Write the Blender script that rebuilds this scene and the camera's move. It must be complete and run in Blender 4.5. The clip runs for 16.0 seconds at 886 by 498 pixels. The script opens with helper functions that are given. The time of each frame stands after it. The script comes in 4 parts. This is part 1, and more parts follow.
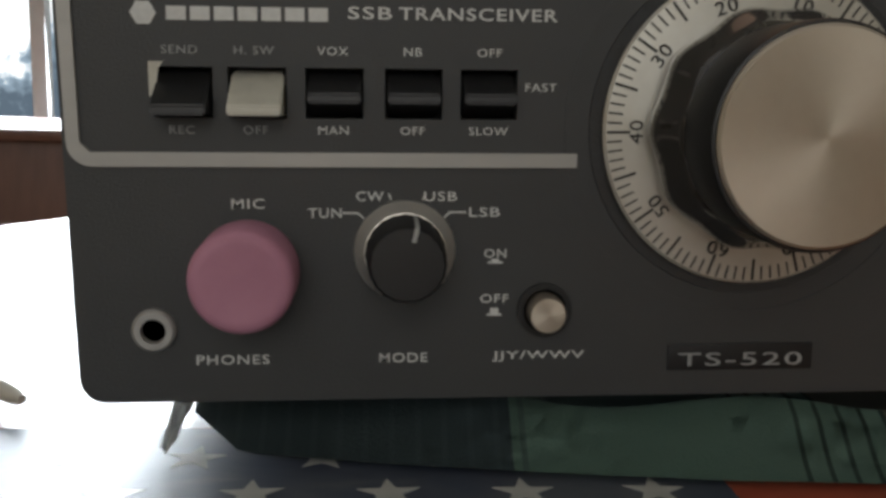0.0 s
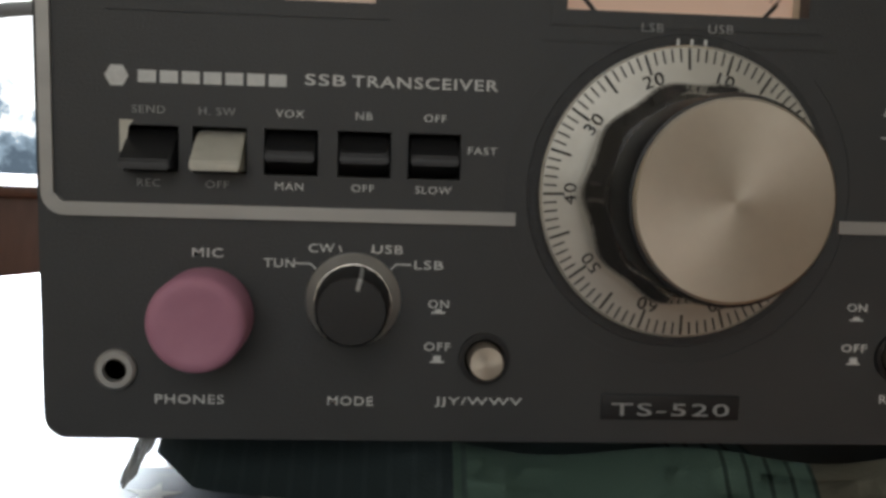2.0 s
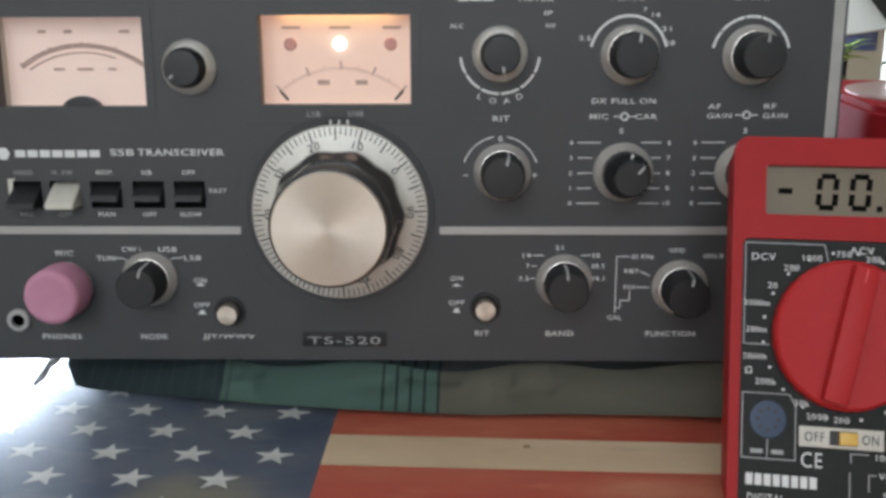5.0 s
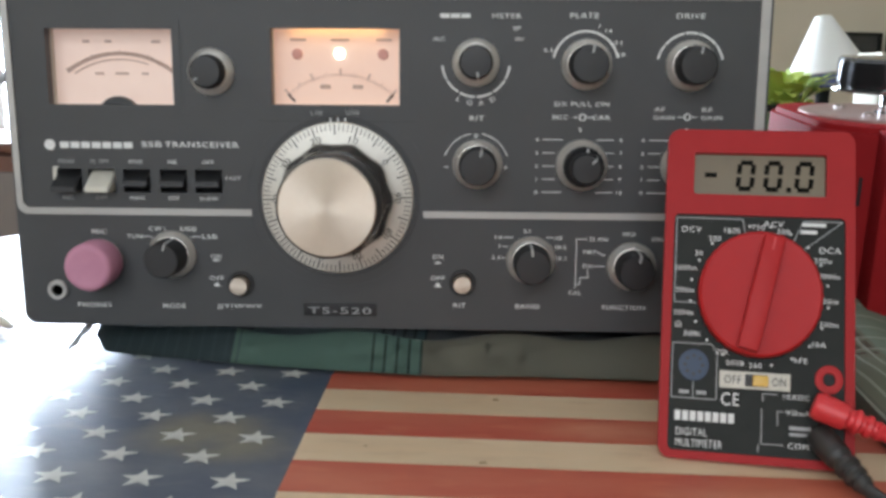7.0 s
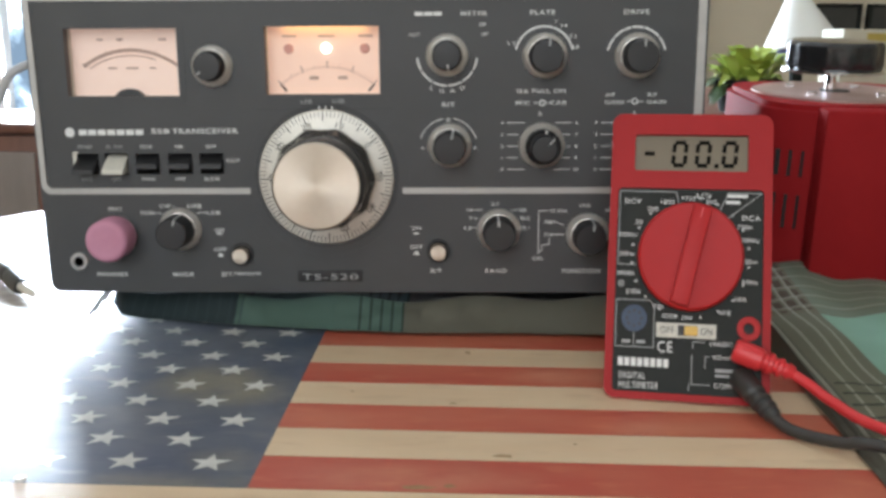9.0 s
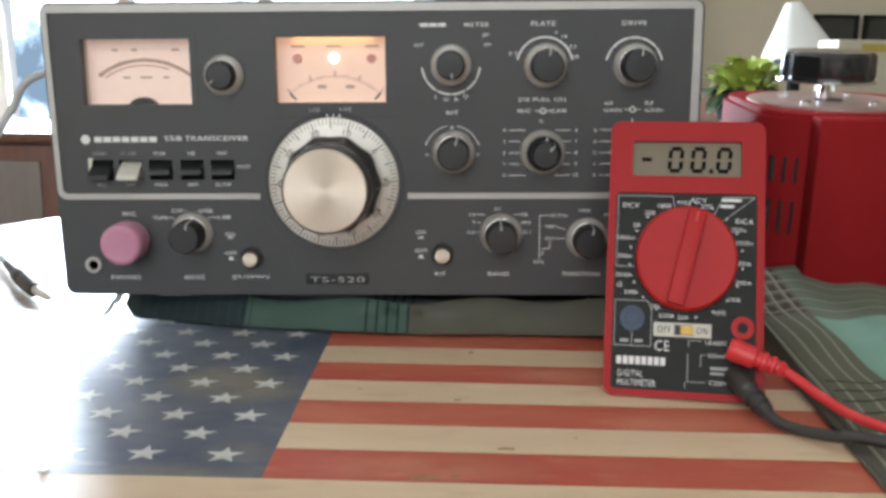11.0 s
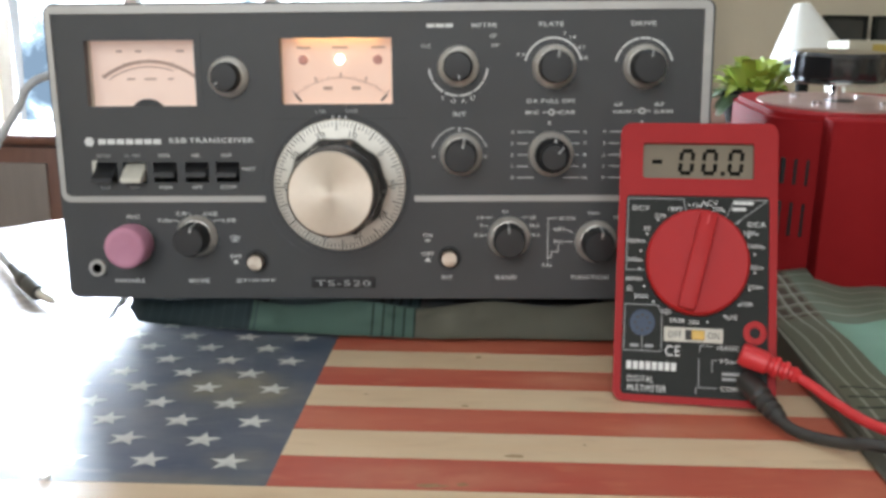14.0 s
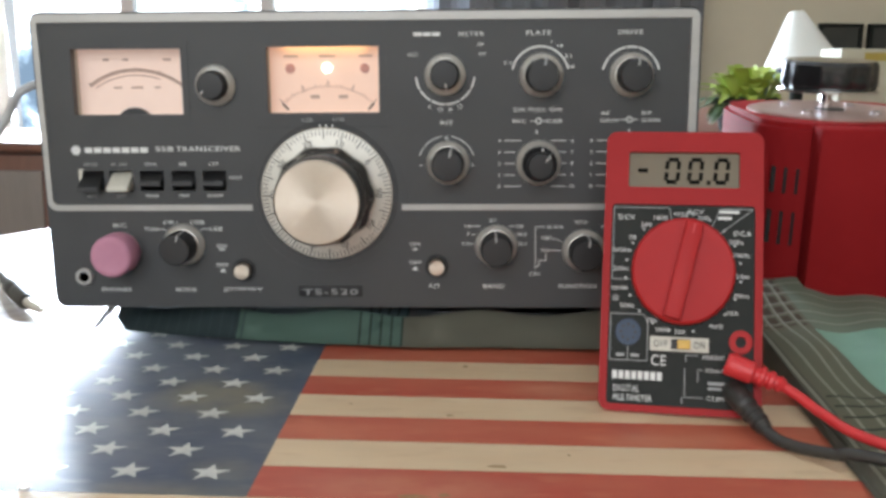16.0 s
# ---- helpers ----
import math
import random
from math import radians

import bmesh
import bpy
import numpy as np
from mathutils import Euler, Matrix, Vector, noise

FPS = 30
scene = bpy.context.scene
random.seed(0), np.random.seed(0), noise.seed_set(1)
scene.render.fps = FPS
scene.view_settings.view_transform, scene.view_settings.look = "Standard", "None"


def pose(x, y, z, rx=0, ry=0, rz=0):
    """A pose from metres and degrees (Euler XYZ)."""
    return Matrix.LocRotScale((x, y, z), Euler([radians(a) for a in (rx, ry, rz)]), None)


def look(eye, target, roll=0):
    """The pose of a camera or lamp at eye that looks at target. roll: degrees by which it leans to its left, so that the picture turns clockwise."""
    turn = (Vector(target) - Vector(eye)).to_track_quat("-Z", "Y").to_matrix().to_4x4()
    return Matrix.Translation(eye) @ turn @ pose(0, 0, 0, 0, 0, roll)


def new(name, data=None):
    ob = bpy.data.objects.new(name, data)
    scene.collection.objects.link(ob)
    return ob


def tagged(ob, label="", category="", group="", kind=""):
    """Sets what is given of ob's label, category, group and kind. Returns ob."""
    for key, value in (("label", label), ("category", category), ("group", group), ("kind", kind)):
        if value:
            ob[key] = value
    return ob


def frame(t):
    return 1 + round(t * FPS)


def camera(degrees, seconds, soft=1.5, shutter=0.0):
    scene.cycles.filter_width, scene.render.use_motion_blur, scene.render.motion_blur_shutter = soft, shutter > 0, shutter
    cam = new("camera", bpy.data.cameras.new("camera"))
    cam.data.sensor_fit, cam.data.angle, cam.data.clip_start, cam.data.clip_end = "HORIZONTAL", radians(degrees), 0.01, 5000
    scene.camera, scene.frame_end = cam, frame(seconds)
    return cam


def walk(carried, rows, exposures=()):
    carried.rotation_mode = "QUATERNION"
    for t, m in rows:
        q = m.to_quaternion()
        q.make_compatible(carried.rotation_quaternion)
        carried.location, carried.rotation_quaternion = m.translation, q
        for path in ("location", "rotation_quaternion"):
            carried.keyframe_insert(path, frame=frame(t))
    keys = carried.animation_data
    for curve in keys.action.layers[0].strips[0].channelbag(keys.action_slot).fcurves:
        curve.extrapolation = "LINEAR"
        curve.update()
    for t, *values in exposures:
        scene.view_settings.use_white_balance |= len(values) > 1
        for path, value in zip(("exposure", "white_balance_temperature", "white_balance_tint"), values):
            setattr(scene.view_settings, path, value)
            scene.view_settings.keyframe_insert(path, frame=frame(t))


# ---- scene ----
# ---- camera ----
cam = camera(50.0, 16.0, soft=3.3)
ROWS = [
    (0, 0.0659, -0.2005, 0.0878, -4.76, -10.13, 1.75),
    (0.5, 0.0686, -0.2054, 0.0861, -4.24, -7.10, 3.03),
    (1, 0.0701, -0.2093, 0.0841, -4.55, -4.39, 4.17),
    (1.5, 0.0750, -0.2129, 0.0870, -4.50, -6.08, 3.38),
    (2, 0.0781, -0.2161, 0.0872, -4.30, -6.13, 2.93),
    (2.5, 0.0994, -0.2216, 0.0925, -3.44, -6.99, 2.70),
    (3, 0.1492, -0.2222, 0.1051, -2.75, -7.90, 1.75),
    (3.5, 0.1895, -0.2380, 0.1140, -1.70, -9.20, 1.12),
    (4, 0.1918, -0.2741, 0.1428, -1.83, -13.05, 1.58),
    (4.5, 0.1962, -0.3242, 0.1397, 1.73, -11.46, 0.28),
    (4.7, 0.1944, -0.3380, 0.1481, 1.26, -13.09, 0.64),
    (6.8, 0.2053, -0.4250, 0.1347, 1.11, -10.15, 2.07),
    (7, 0.2073, -0.4172, 0.1341, 1.53, -10.37, 1.53),
    (7.5, 0.2128, -0.4283, 0.1365, 2.05, -10.22, 1.13),
    (8, 0.2133, -0.4461, 0.1403, 1.37, -10.47, 0.85),
    (8.5, 0.2156, -0.4615, 0.1455, 1.48, -11.45, 0.55),
    (9, 0.2183, -0.4707, 0.1441, 1.30, -12.06, 0.84),
    (11.5, 0.2166, -0.4864, 0.1435, 1.34, -11.37, 0.82),
    (12, 0.2172, -0.4821, 0.1417, 1.73, -11.42, 0.53),
    (12.5, 0.2199, -0.4786, 0.1431, 1.98, -11.31, 0.63),
    (13, 0.2180, -0.4811, 0.1433, 2.10, -11.14, 0.92),
    (13.5, 0.2178, -0.4839, 0.1431, 2.03, -11.15, 0.92),
    (14, 0.2163, -0.4801, 0.1434, 1.72, -11.35, 0.76),
    (14.5, 0.2183, -0.4809, 0.1433, 1.75, -11.18, 0.46),
    (15, 0.2198, -0.4801, 0.1435, 1.79, -11.01, 0.49),
    (15.5, 0.2219, -0.4805, 0.1453, 1.71, -10.91, 0.82),
    (16, 0.2221, -0.4787, 0.1440, 1.65, -10.91, 0.78),
]
walk(cam, [(t, pose(x, y, z, 90 + pitch, 0, yaw) @ pose(0, 0, 0, 0, 0, roll)) for t, x, y, z, yaw, pitch, roll in ROWS],
     exposures=[(0.0, -0.6, 6400, 10), (2.5, -0.6, 6250, 10), (3.0, -0.4, 5800, 10), (3.5, -0.02, 5450, 10), (4.0, 0.30, 5450, 10), (4.5, 0.48, 5550, 10), (7.0, 0.64, 5750, 10), (9.0, 0.72, 5900, 10), (16.0, 0.76, 5900, 10)])

# ---- world and light ----
world = bpy.data.worlds.new("sky")
scene.world = world
world.use_nodes = True
wn = world.node_tree
sky = wn.nodes.new("ShaderNodeTexSky")
sky.sky_type, sky.sun_disc = "NISHITA", False
sky.sun_elevation, sky.sun_rotation = radians(38), radians(-35)
wn.links.new(sky.outputs[0], wn.nodes["Background"].inputs[0])
wn.nodes["Background"].inputs[1].default_value = 0.12


def lamp(name, kind, m, energy, colour, **more):
    data = bpy.data.lights.new(name, kind)
    data.energy, data.color = energy, colour
    if kind == "AREA":
        data.shape, data.size, data.size_y = "RECTANGLE", more["w"], more["h"]
    else:
        data.angle = more["angle"]
    ob = new(name, data)
    ob.matrix_world = m
    return ob


# Daylight in the garden window behind the set, and in an unseen window added behind the viewer to light the fronts.
lamp("garden_window_light", "AREA", look((-0.36, 1.66, 0.47), (-0.36, 0.0, 0.32)), 66.0, (0.86, 0.94, 1.0), w=1.0, h=0.94)
lamp("assumed_rear_window_light", "AREA", look((-0.15, -1.93, 0.85), (0.15, 0.0, 0.1)), 13.5, (1.0, 0.93, 0.82), w=1.3, h=1.1)
lamp("sun", "SUN", look((-1.1, 1.6, 1.75), (0.0, 0.0, 0.0)), 3.0, (1.0, 0.95, 0.86), angle=radians(0.6))

# ---- materials ----


def mat(name, colour, rough=0.5, metal=0.0, second=None, scale=60.0, amount=0.5, bump=0.0, bump_scale=400.0, coat=0.0,
        emit=None, strength=0.0, stretch=(1, 1, 1), rough_vary=0.08, specular=0.5, turned_metal=0.0):
    """A principled material: two colours mixed by broad noise, a finer grain on top, and a fine relief."""
    m = bpy.data.materials.new(name)
    m.use_nodes = True
    t = m.node_tree
    b = t.nodes["Principled BSDF"]
    b.inputs["Metallic"].default_value = metal
    b.inputs["Coat Weight"].default_value = coat
    b.inputs["Specular IOR Level"].default_value = specular
    co = t.nodes.new("ShaderNodeTexCoord")
    mp = t.nodes.new("ShaderNodeMapping")
    mp.inputs["Scale"].default_value = stretch
    t.links.new(co.outputs["Object"], mp.inputs[0])
    n = t.nodes.new("ShaderNodeTexNoise")
    n.inputs["Scale"].default_value, n.inputs["Detail"].default_value, n.inputs["Roughness"].default_value = scale, 6.0, 0.6
    t.links.new(mp.outputs[0], n.inputs["Vector"])
    ramp = t.nodes.new("ShaderNodeMapRange")
    ramp.inputs[1].default_value, ramp.inputs[2].default_value = 0.35, 0.68
    ramp.inputs[4].default_value = amount
    t.links.new(n.outputs[0], ramp.inputs[0])
    mix = t.nodes.new("ShaderNodeMix")
    mix.data_type = "RGBA"
    mix.inputs[6].default_value = (*colour, 1)
    mix.inputs[7].default_value = (*(second or tuple(0.72 * c for c in colour)), 1)
    t.links.new(ramp.outputs[0], mix.inputs[0])
    t.links.new(mix.outputs[2], b.inputs["Base Color"])
    fine = t.nodes.new("ShaderNodeTexNoise")
    fine.inputs["Scale"].default_value, fine.inputs["Detail"].default_value = bump_scale, 4.0
    t.links.new(mp.outputs[0], fine.inputs["Vector"])
    rr = t.nodes.new("ShaderNodeMapRange")
    rr.inputs[3].default_value, rr.inputs[4].default_value = max(0.02, rough - rough_vary), min(1, rough + rough_vary)
    t.links.new(fine.outputs[0], rr.inputs[0])
    t.links.new(rr.outputs[0], b.inputs["Roughness"])
    if bump:
        bp = t.nodes.new("ShaderNodeBump")
        bp.inputs["Strength"].default_value, bp.inputs["Distance"].default_value = bump, 0.0006
        t.links.new(fine.outputs[0], bp.inputs["Height"])
        t.links.new(bp.outputs[0], b.inputs["Normal"])
    if turned_metal:
        b.inputs["Anisotropic"].default_value = turned_metal
        tg = t.nodes.new("ShaderNodeTangent")
        tg.direction_type, tg.axis = "RADIAL", "Y"
        t.links.new(tg.outputs[0], b.inputs["Tangent"])
    if emit:
        b.inputs["Emission Color"].default_value = (*emit, 1)
        b.inputs["Emission Strength"].default_value = strength
    return m


PANEL = mat("panel_paint", (0.053, 0.055, 0.057), 0.5, second=(0.042, 0.0435, 0.045), scale=30, bump=0.25, bump_scale=1800)
CASE = mat("case_paint", (0.035, 0.036, 0.038), 0.42, scale=40, bump=0.35, bump_scale=900)
RECESS = mat("recess_black", (0.012, 0.012, 0.013), 0.5, scale=80)
TRIM = mat("silver_trim", (0.47, 0.46, 0.44), 0.5, 0.55, second=(0.36, 0.355, 0.34), scale=120, bump=0.1, stretch=(0.2, 1, 1))
ALU = mat("brushed_aluminium", (0.64, 0.57, 0.48), 0.46, 0.9, second=(0.57, 0.49, 0.40), scale=50, amount=0.6, turned_metal=0.55)
SKIRT = mat("knob_skirt_metal", (0.84, 0.81, 0.76), 0.40, 0.72, second=(0.68, 0.65, 0.60), scale=60, amount=0.5, turned_metal=0.6)
KNOB = mat("knob_black_plastic", (0.018, 0.018, 0.019), 0.42, scale=90, bump=0.15, bump_scale=1200)
FLUTED = mat("knob_gloss_black", (0.045, 0.04, 0.035), 0.10, scale=60, coat=1.0, specular=0.8)
WHITE = mat("legend_white", (0.76, 0.77, 0.76), 0.6, second=(0.60, 0.61, 0.60), scale=700, amount=0.6)
DIM = mat("legend_grey", (0.38, 0.39, 0.39), 0.6, scale=700, amount=0.6)
DIAL = mat("dial_silver", (0.64, 0.62, 0.56), 0.38, 0.4, second=(0.50, 0.47, 0.41), scale=70, amount=0.6)
INK = mat("dial_ink", (0.03, 0.028, 0.026), 0.55, scale=500)
PINK = mat("pink_rubber", (0.55, 0.26, 0.36), 0.65, second=(0.46, 0.20, 0.29), scale=70, amount=0.7, bump=0.2)
CREAM = mat("cream_plastic", (0.62, 0.60, 0.52), 0.45, scale=150)
METER_A = mat("meter_face_lit", (0.72, 0.58, 0.49), 0.6, second=(0.66, 0.50, 0.41), scale=45, emit=(1.0, 0.68, 0.55), strength=0.18)
METER_B = mat("meter_face_amber", (0.72, 0.57, 0.46), 0.6, second=(0.66, 0.49, 0.38), scale=45, emit=(1.0, 0.55, 0.40), strength=0.21)
GLOW = mat("bulb_glow", (1, 0.8, 0.5), 0.5, emit=(1.0, 0.60, 0.20), strength=4.5)
PILOT = mat("pilot_glow", (1, 0.95, 0.85), 0.5, emit=(1.0, 0.90, 0.72), strength=2.2)
MARK = mat("meter_mark", (0.56, 0.40, 0.33), 0.6, scale=400)
MARK_RED = mat("meter_red_mark", (0.66, 0.33, 0.28), 0.5, scale=400)
RED = mat("meter_case_red", (0.34, 0.014, 0.015), 0.5, second=(0.29, 0.010, 0.011), scale=60, bump=0.12, bump_scale=1500, specular=0.2)
DIALRED = mat("meter_dial_red", (0.41, 0.016, 0.017), 0.5, second=(0.36, 0.012, 0.013), scale=60, specular=0.25)
FACE = mat("meter_face_black", (0.016, 0.018, 0.016), 0.55, second=(0.024, 0.026, 0.022), scale=120, specular=0.2)
LCD = mat("lcd_grey", (0.175, 0.145, 0.095), 0.4, second=(0.15, 0.120, 0.080), scale=50, specular=0.3)
SEG = mat("lcd_segment", (0.008, 0.008, 0.007), 0.7, scale=300, specular=0.0)
YELLOW = mat("switch_yellow", (0.70, 0.44, 0.06), 0.4, scale=200)
BLUE = mat("socket_blue", (0.022, 0.045, 0.095), 0.5, scale=300)
LEADRED = mat("lead_red", (0.62, 0.035, 0.040), 0.4, second=(0.5, 0.025, 0.03), scale=120)
LEADBLACK = mat("lead_black", (0.028, 0.027, 0.025), 0.45, second=(0.045, 0.042, 0.038), scale=120)
ENAMEL = mat("variac_red_enamel", (0.29, 0.016, 0.018), 0.6, second=(0.23, 0.011, 0.013), scale=26, bump=0.2, bump_scale=500, specular=0.04)
PLATE = mat("variac_top_plate", (0.52, 0.38, 0.34), 0.38, 0.55, second=(0.44, 0.28, 0.25), scale=60)
CHROME = mat("chrome", (0.80, 0.80, 0.80), 0.14, 1.0, scale=60)
BAKELITE = mat("bakelite_black", (0.020, 0.020, 0.021), 0.2, coat=0.5, scale=60)
WOOD = mat("table_wood", (0.38, 0.30, 0.21), 0.36, second=(0.17, 0.12, 0.08), scale=11, amount=0.9, bump=0.4, bump_scale=60, stretch=(1, 9, 1), coat=0.25)
BROWN = mat("cabinet_wood", (0.17, 0.075, 0.050), 0.4, second=(0.10, 0.045, 0.03), scale=12, stretch=(6, 6, 1), bump=0.2, bump_scale=80)
GREYPANEL = mat("cabinet_panel", (0.22, 0.19, 0.17), 0.5, second=(0.17, 0.145, 0.13), scale=10, stretch=(5, 5, 1))
WALL = mat("wall_paint", (0.62, 0.56, 0.43), 0.8, second=(0.55, 0.49, 0.37), scale=6, bump=0.2, bump_scale=120)
CEIL = mat("ceiling_paint", (0.72, 0.70, 0.66), 0.85, scale=5)
FLOORM = mat("floor_wood", (0.28, 0.19, 0.12), 0.5, second=(0.2, 0.13, 0.08), scale=6, stretch=(8, 1, 1))
FRAMEM = mat("window_frame_paint", (0.55, 0.55, 0.54), 0.5, scale=20)
CURTAIN = mat("grey_curtain", (0.30, 0.31, 0.33), 0.85, second=(0.24, 0.25, 0.27), scale=20, bump=0.3, bump_scale=300)
SHADE = mat("white_shade", (0.82, 0.82, 0.78), 0.75, second=(0.74, 0.74, 0.70), scale=20)
NAVY = mat("blue_band", (0.10, 0.13, 0.30), 0.6, second=(0.22, 0.26, 0.42), scale=60)
LEAFDARK = mat("leaf_dark_green", (0.055, 0.10, 0.03), 0.5, second=(0.03, 0.06, 0.02), scale=45)
LEAF = mat("leaf_green", (0.42, 0.50, 0.08), 0.5, second=(0.16, 0.27, 0.04), scale=45)
POT = mat("pot_black", (0.02, 0.022, 0.02), 0.7, scale=60, specular=0.05)
CARD = mat("pale_card", (0.46, 0.43, 0.33), 0.7, second=(0.38, 0.35, 0.25), scale=90)
GOLD = mat("gold_print", (0.45, 0.34, 0.08), 0.4, 0.4, scale=200)
TEAL = mat("teal_plastic", (0.05, 0.32, 0.27), 0.5, scale=60)
DARKGLASS = mat("dark_picture", (0.035, 0.037, 0.035), 0.2, second=(0.06, 0.06, 0.055), scale=12)
PLASTIC = mat("clear_wrap", (0.88, 0.88, 0.86), 0.2, second=(0.7, 0.7, 0.68), scale=120, bump=0.6, bump_scale=220)
CORD = mat("cord_grey", (0.50, 0.51, 0.52), 0.45, scale=90)
STAR = mat("flag_star_white", (0.66, 0.66, 0.62), 0.34, second=(0.46, 0.47, 0.45), scale=90, coat=0.4)


def weathered(name, base, worn, rough, streak, coat):
    """Printed and worn: base colour, broad blotches, fine long scratches."""
    m = mat(name, base, rough, second=worn, scale=22, amount=0.75, stretch=(streak, 1, 1), bump=0.05, bump_scale=300, coat=coat)
    t = m.node_tree
    b = t.nodes["Principled BSDF"]
    b.inputs["Coat Roughness"].default_value = 0.39
    old = b.inputs["Base Color"].links[0].from_socket
    n = t.nodes.new("ShaderNodeTexNoise")
    n.inputs["Scale"].default_value, n.inputs["Detail"].default_value = 130.0, 8.0
    mp = t.nodes.new("ShaderNodeMapping")
    mp.inputs["Scale"].default_value = (0.35, 1, 1)
    co = t.nodes.new("ShaderNodeTexCoord")
    t.links.new(co.outputs["Object"], mp.inputs[0])
    t.links.new(mp.outputs[0], n.inputs["Vector"])
    r = t.nodes.new("ShaderNodeMapRange")
    r.inputs[1].default_value, r.inputs[2].default_value, r.inputs[4].default_value = 0.56, 0.72, 0.75
    t.links.new(n.outputs[0], r.inputs[0])
    mix = t.nodes.new("ShaderNodeMix")
    mix.data_type = "RGBA"
    mix.inputs[7].default_value = (*worn, 1)
    t.links.new(r.outputs[0], mix.inputs[0])
    t.links.new(old, mix.inputs[6])
    t.links.new(mix.outputs[2], b.inputs["Base Color"])
    return m


FLAGRED = weathered("flag_red", (0.42, 0.055, 0.034), (0.56, 0.18, 0.10), 0.46, 0.3, 0.35)
FLAGCREAM = weathered("flag_cream", (0.73, 0.565, 0.37), (0.58, 0.42, 0.26), 0.46, 0.3, 0.35)
FLAGBLUE = weathered("flag_blue", (0.045, 0.062, 0.115), (0.155, 0.165, 0.180), 0.46, 0.6, 0.5)


def stain(m, spots, colour):
    """Large soft-edged stains of their own shape: x, y, half width and half depth in metres, each broken up by noise."""
    t = m.node_tree
    b = t.nodes["Principled BSDF"]
    co = t.nodes.new("ShaderNodeTexCoord")
    n = t.nodes.new("ShaderNodeTexNoise")
    n.inputs["Scale"].default_value, n.inputs["Detail"].default_value = 55.0, 6.0
    t.links.new(co.outputs["Object"], n.inputs["Vector"])
    for x, y, w, d, much in spots:
        mp = t.nodes.new("ShaderNodeMapping")
        mp.vector_type = "TEXTURE"
        mp.inputs["Location"].default_value = (x, y, 0)
        mp.inputs["Scale"].default_value = (w, d, 1)
        t.links.new(co.outputs["Object"], mp.inputs[0])
        g = t.nodes.new("ShaderNodeTexGradient")
        g.gradient_type = "SPHERICAL"
        t.links.new(mp.outputs[0], g.inputs[0])
        a = t.nodes.new("ShaderNodeMath")
        a.operation = "MULTIPLY"
        t.links.new(g.outputs["Fac"], a.inputs[0])
        t.links.new(n.outputs[0], a.inputs[1])
        r = t.nodes.new("ShaderNodeMapRange")
        r.inputs[1].default_value, r.inputs[2].default_value, r.inputs[4].default_value = 0.08, 0.38, much
        t.links.new(a.outputs[0], r.inputs[0])
        mix = t.nodes.new("ShaderNodeMix")
        mix.data_type = "RGBA"
        mix.inputs[7].default_value = (*colour, 1)
        t.links.new(r.outputs[0], mix.inputs[0])
        t.links.new(b.inputs["Base Color"].links[0].from_socket, mix.inputs[6])
        t.links.new(mix.outputs[2], b.inputs["Base Color"])
    return m


stain(FLAGBLUE, ((0.112, -0.083, 0.042, 0.030, 0.85), (0.128, -0.098, 0.030, 0.018, 0.7), (0.118, -0.178, 0.045, 0.012, 0.5), (0.134, -0.160, 0.02, 0.015, 0.4)), (0.22, 0.20, 0.145))
stain(FLAGRED, ((0.205, -0.170, 0.06, 0.016, 0.5), (0.27, -0.066, 0.05, 0.014, 0.55), (0.30, -0.122, 0.04, 0.012, 0.4)), (0.60, 0.27, 0.16))
STAIN = mat("brown_stain", (0.30, 0.19, 0.095), 0.6, second=(0.42, 0.28, 0.15), scale=500, amount=0.9)
SEAM = mat("flag_seam", (0.16, 0.075, 0.045), 0.6, scale=80)


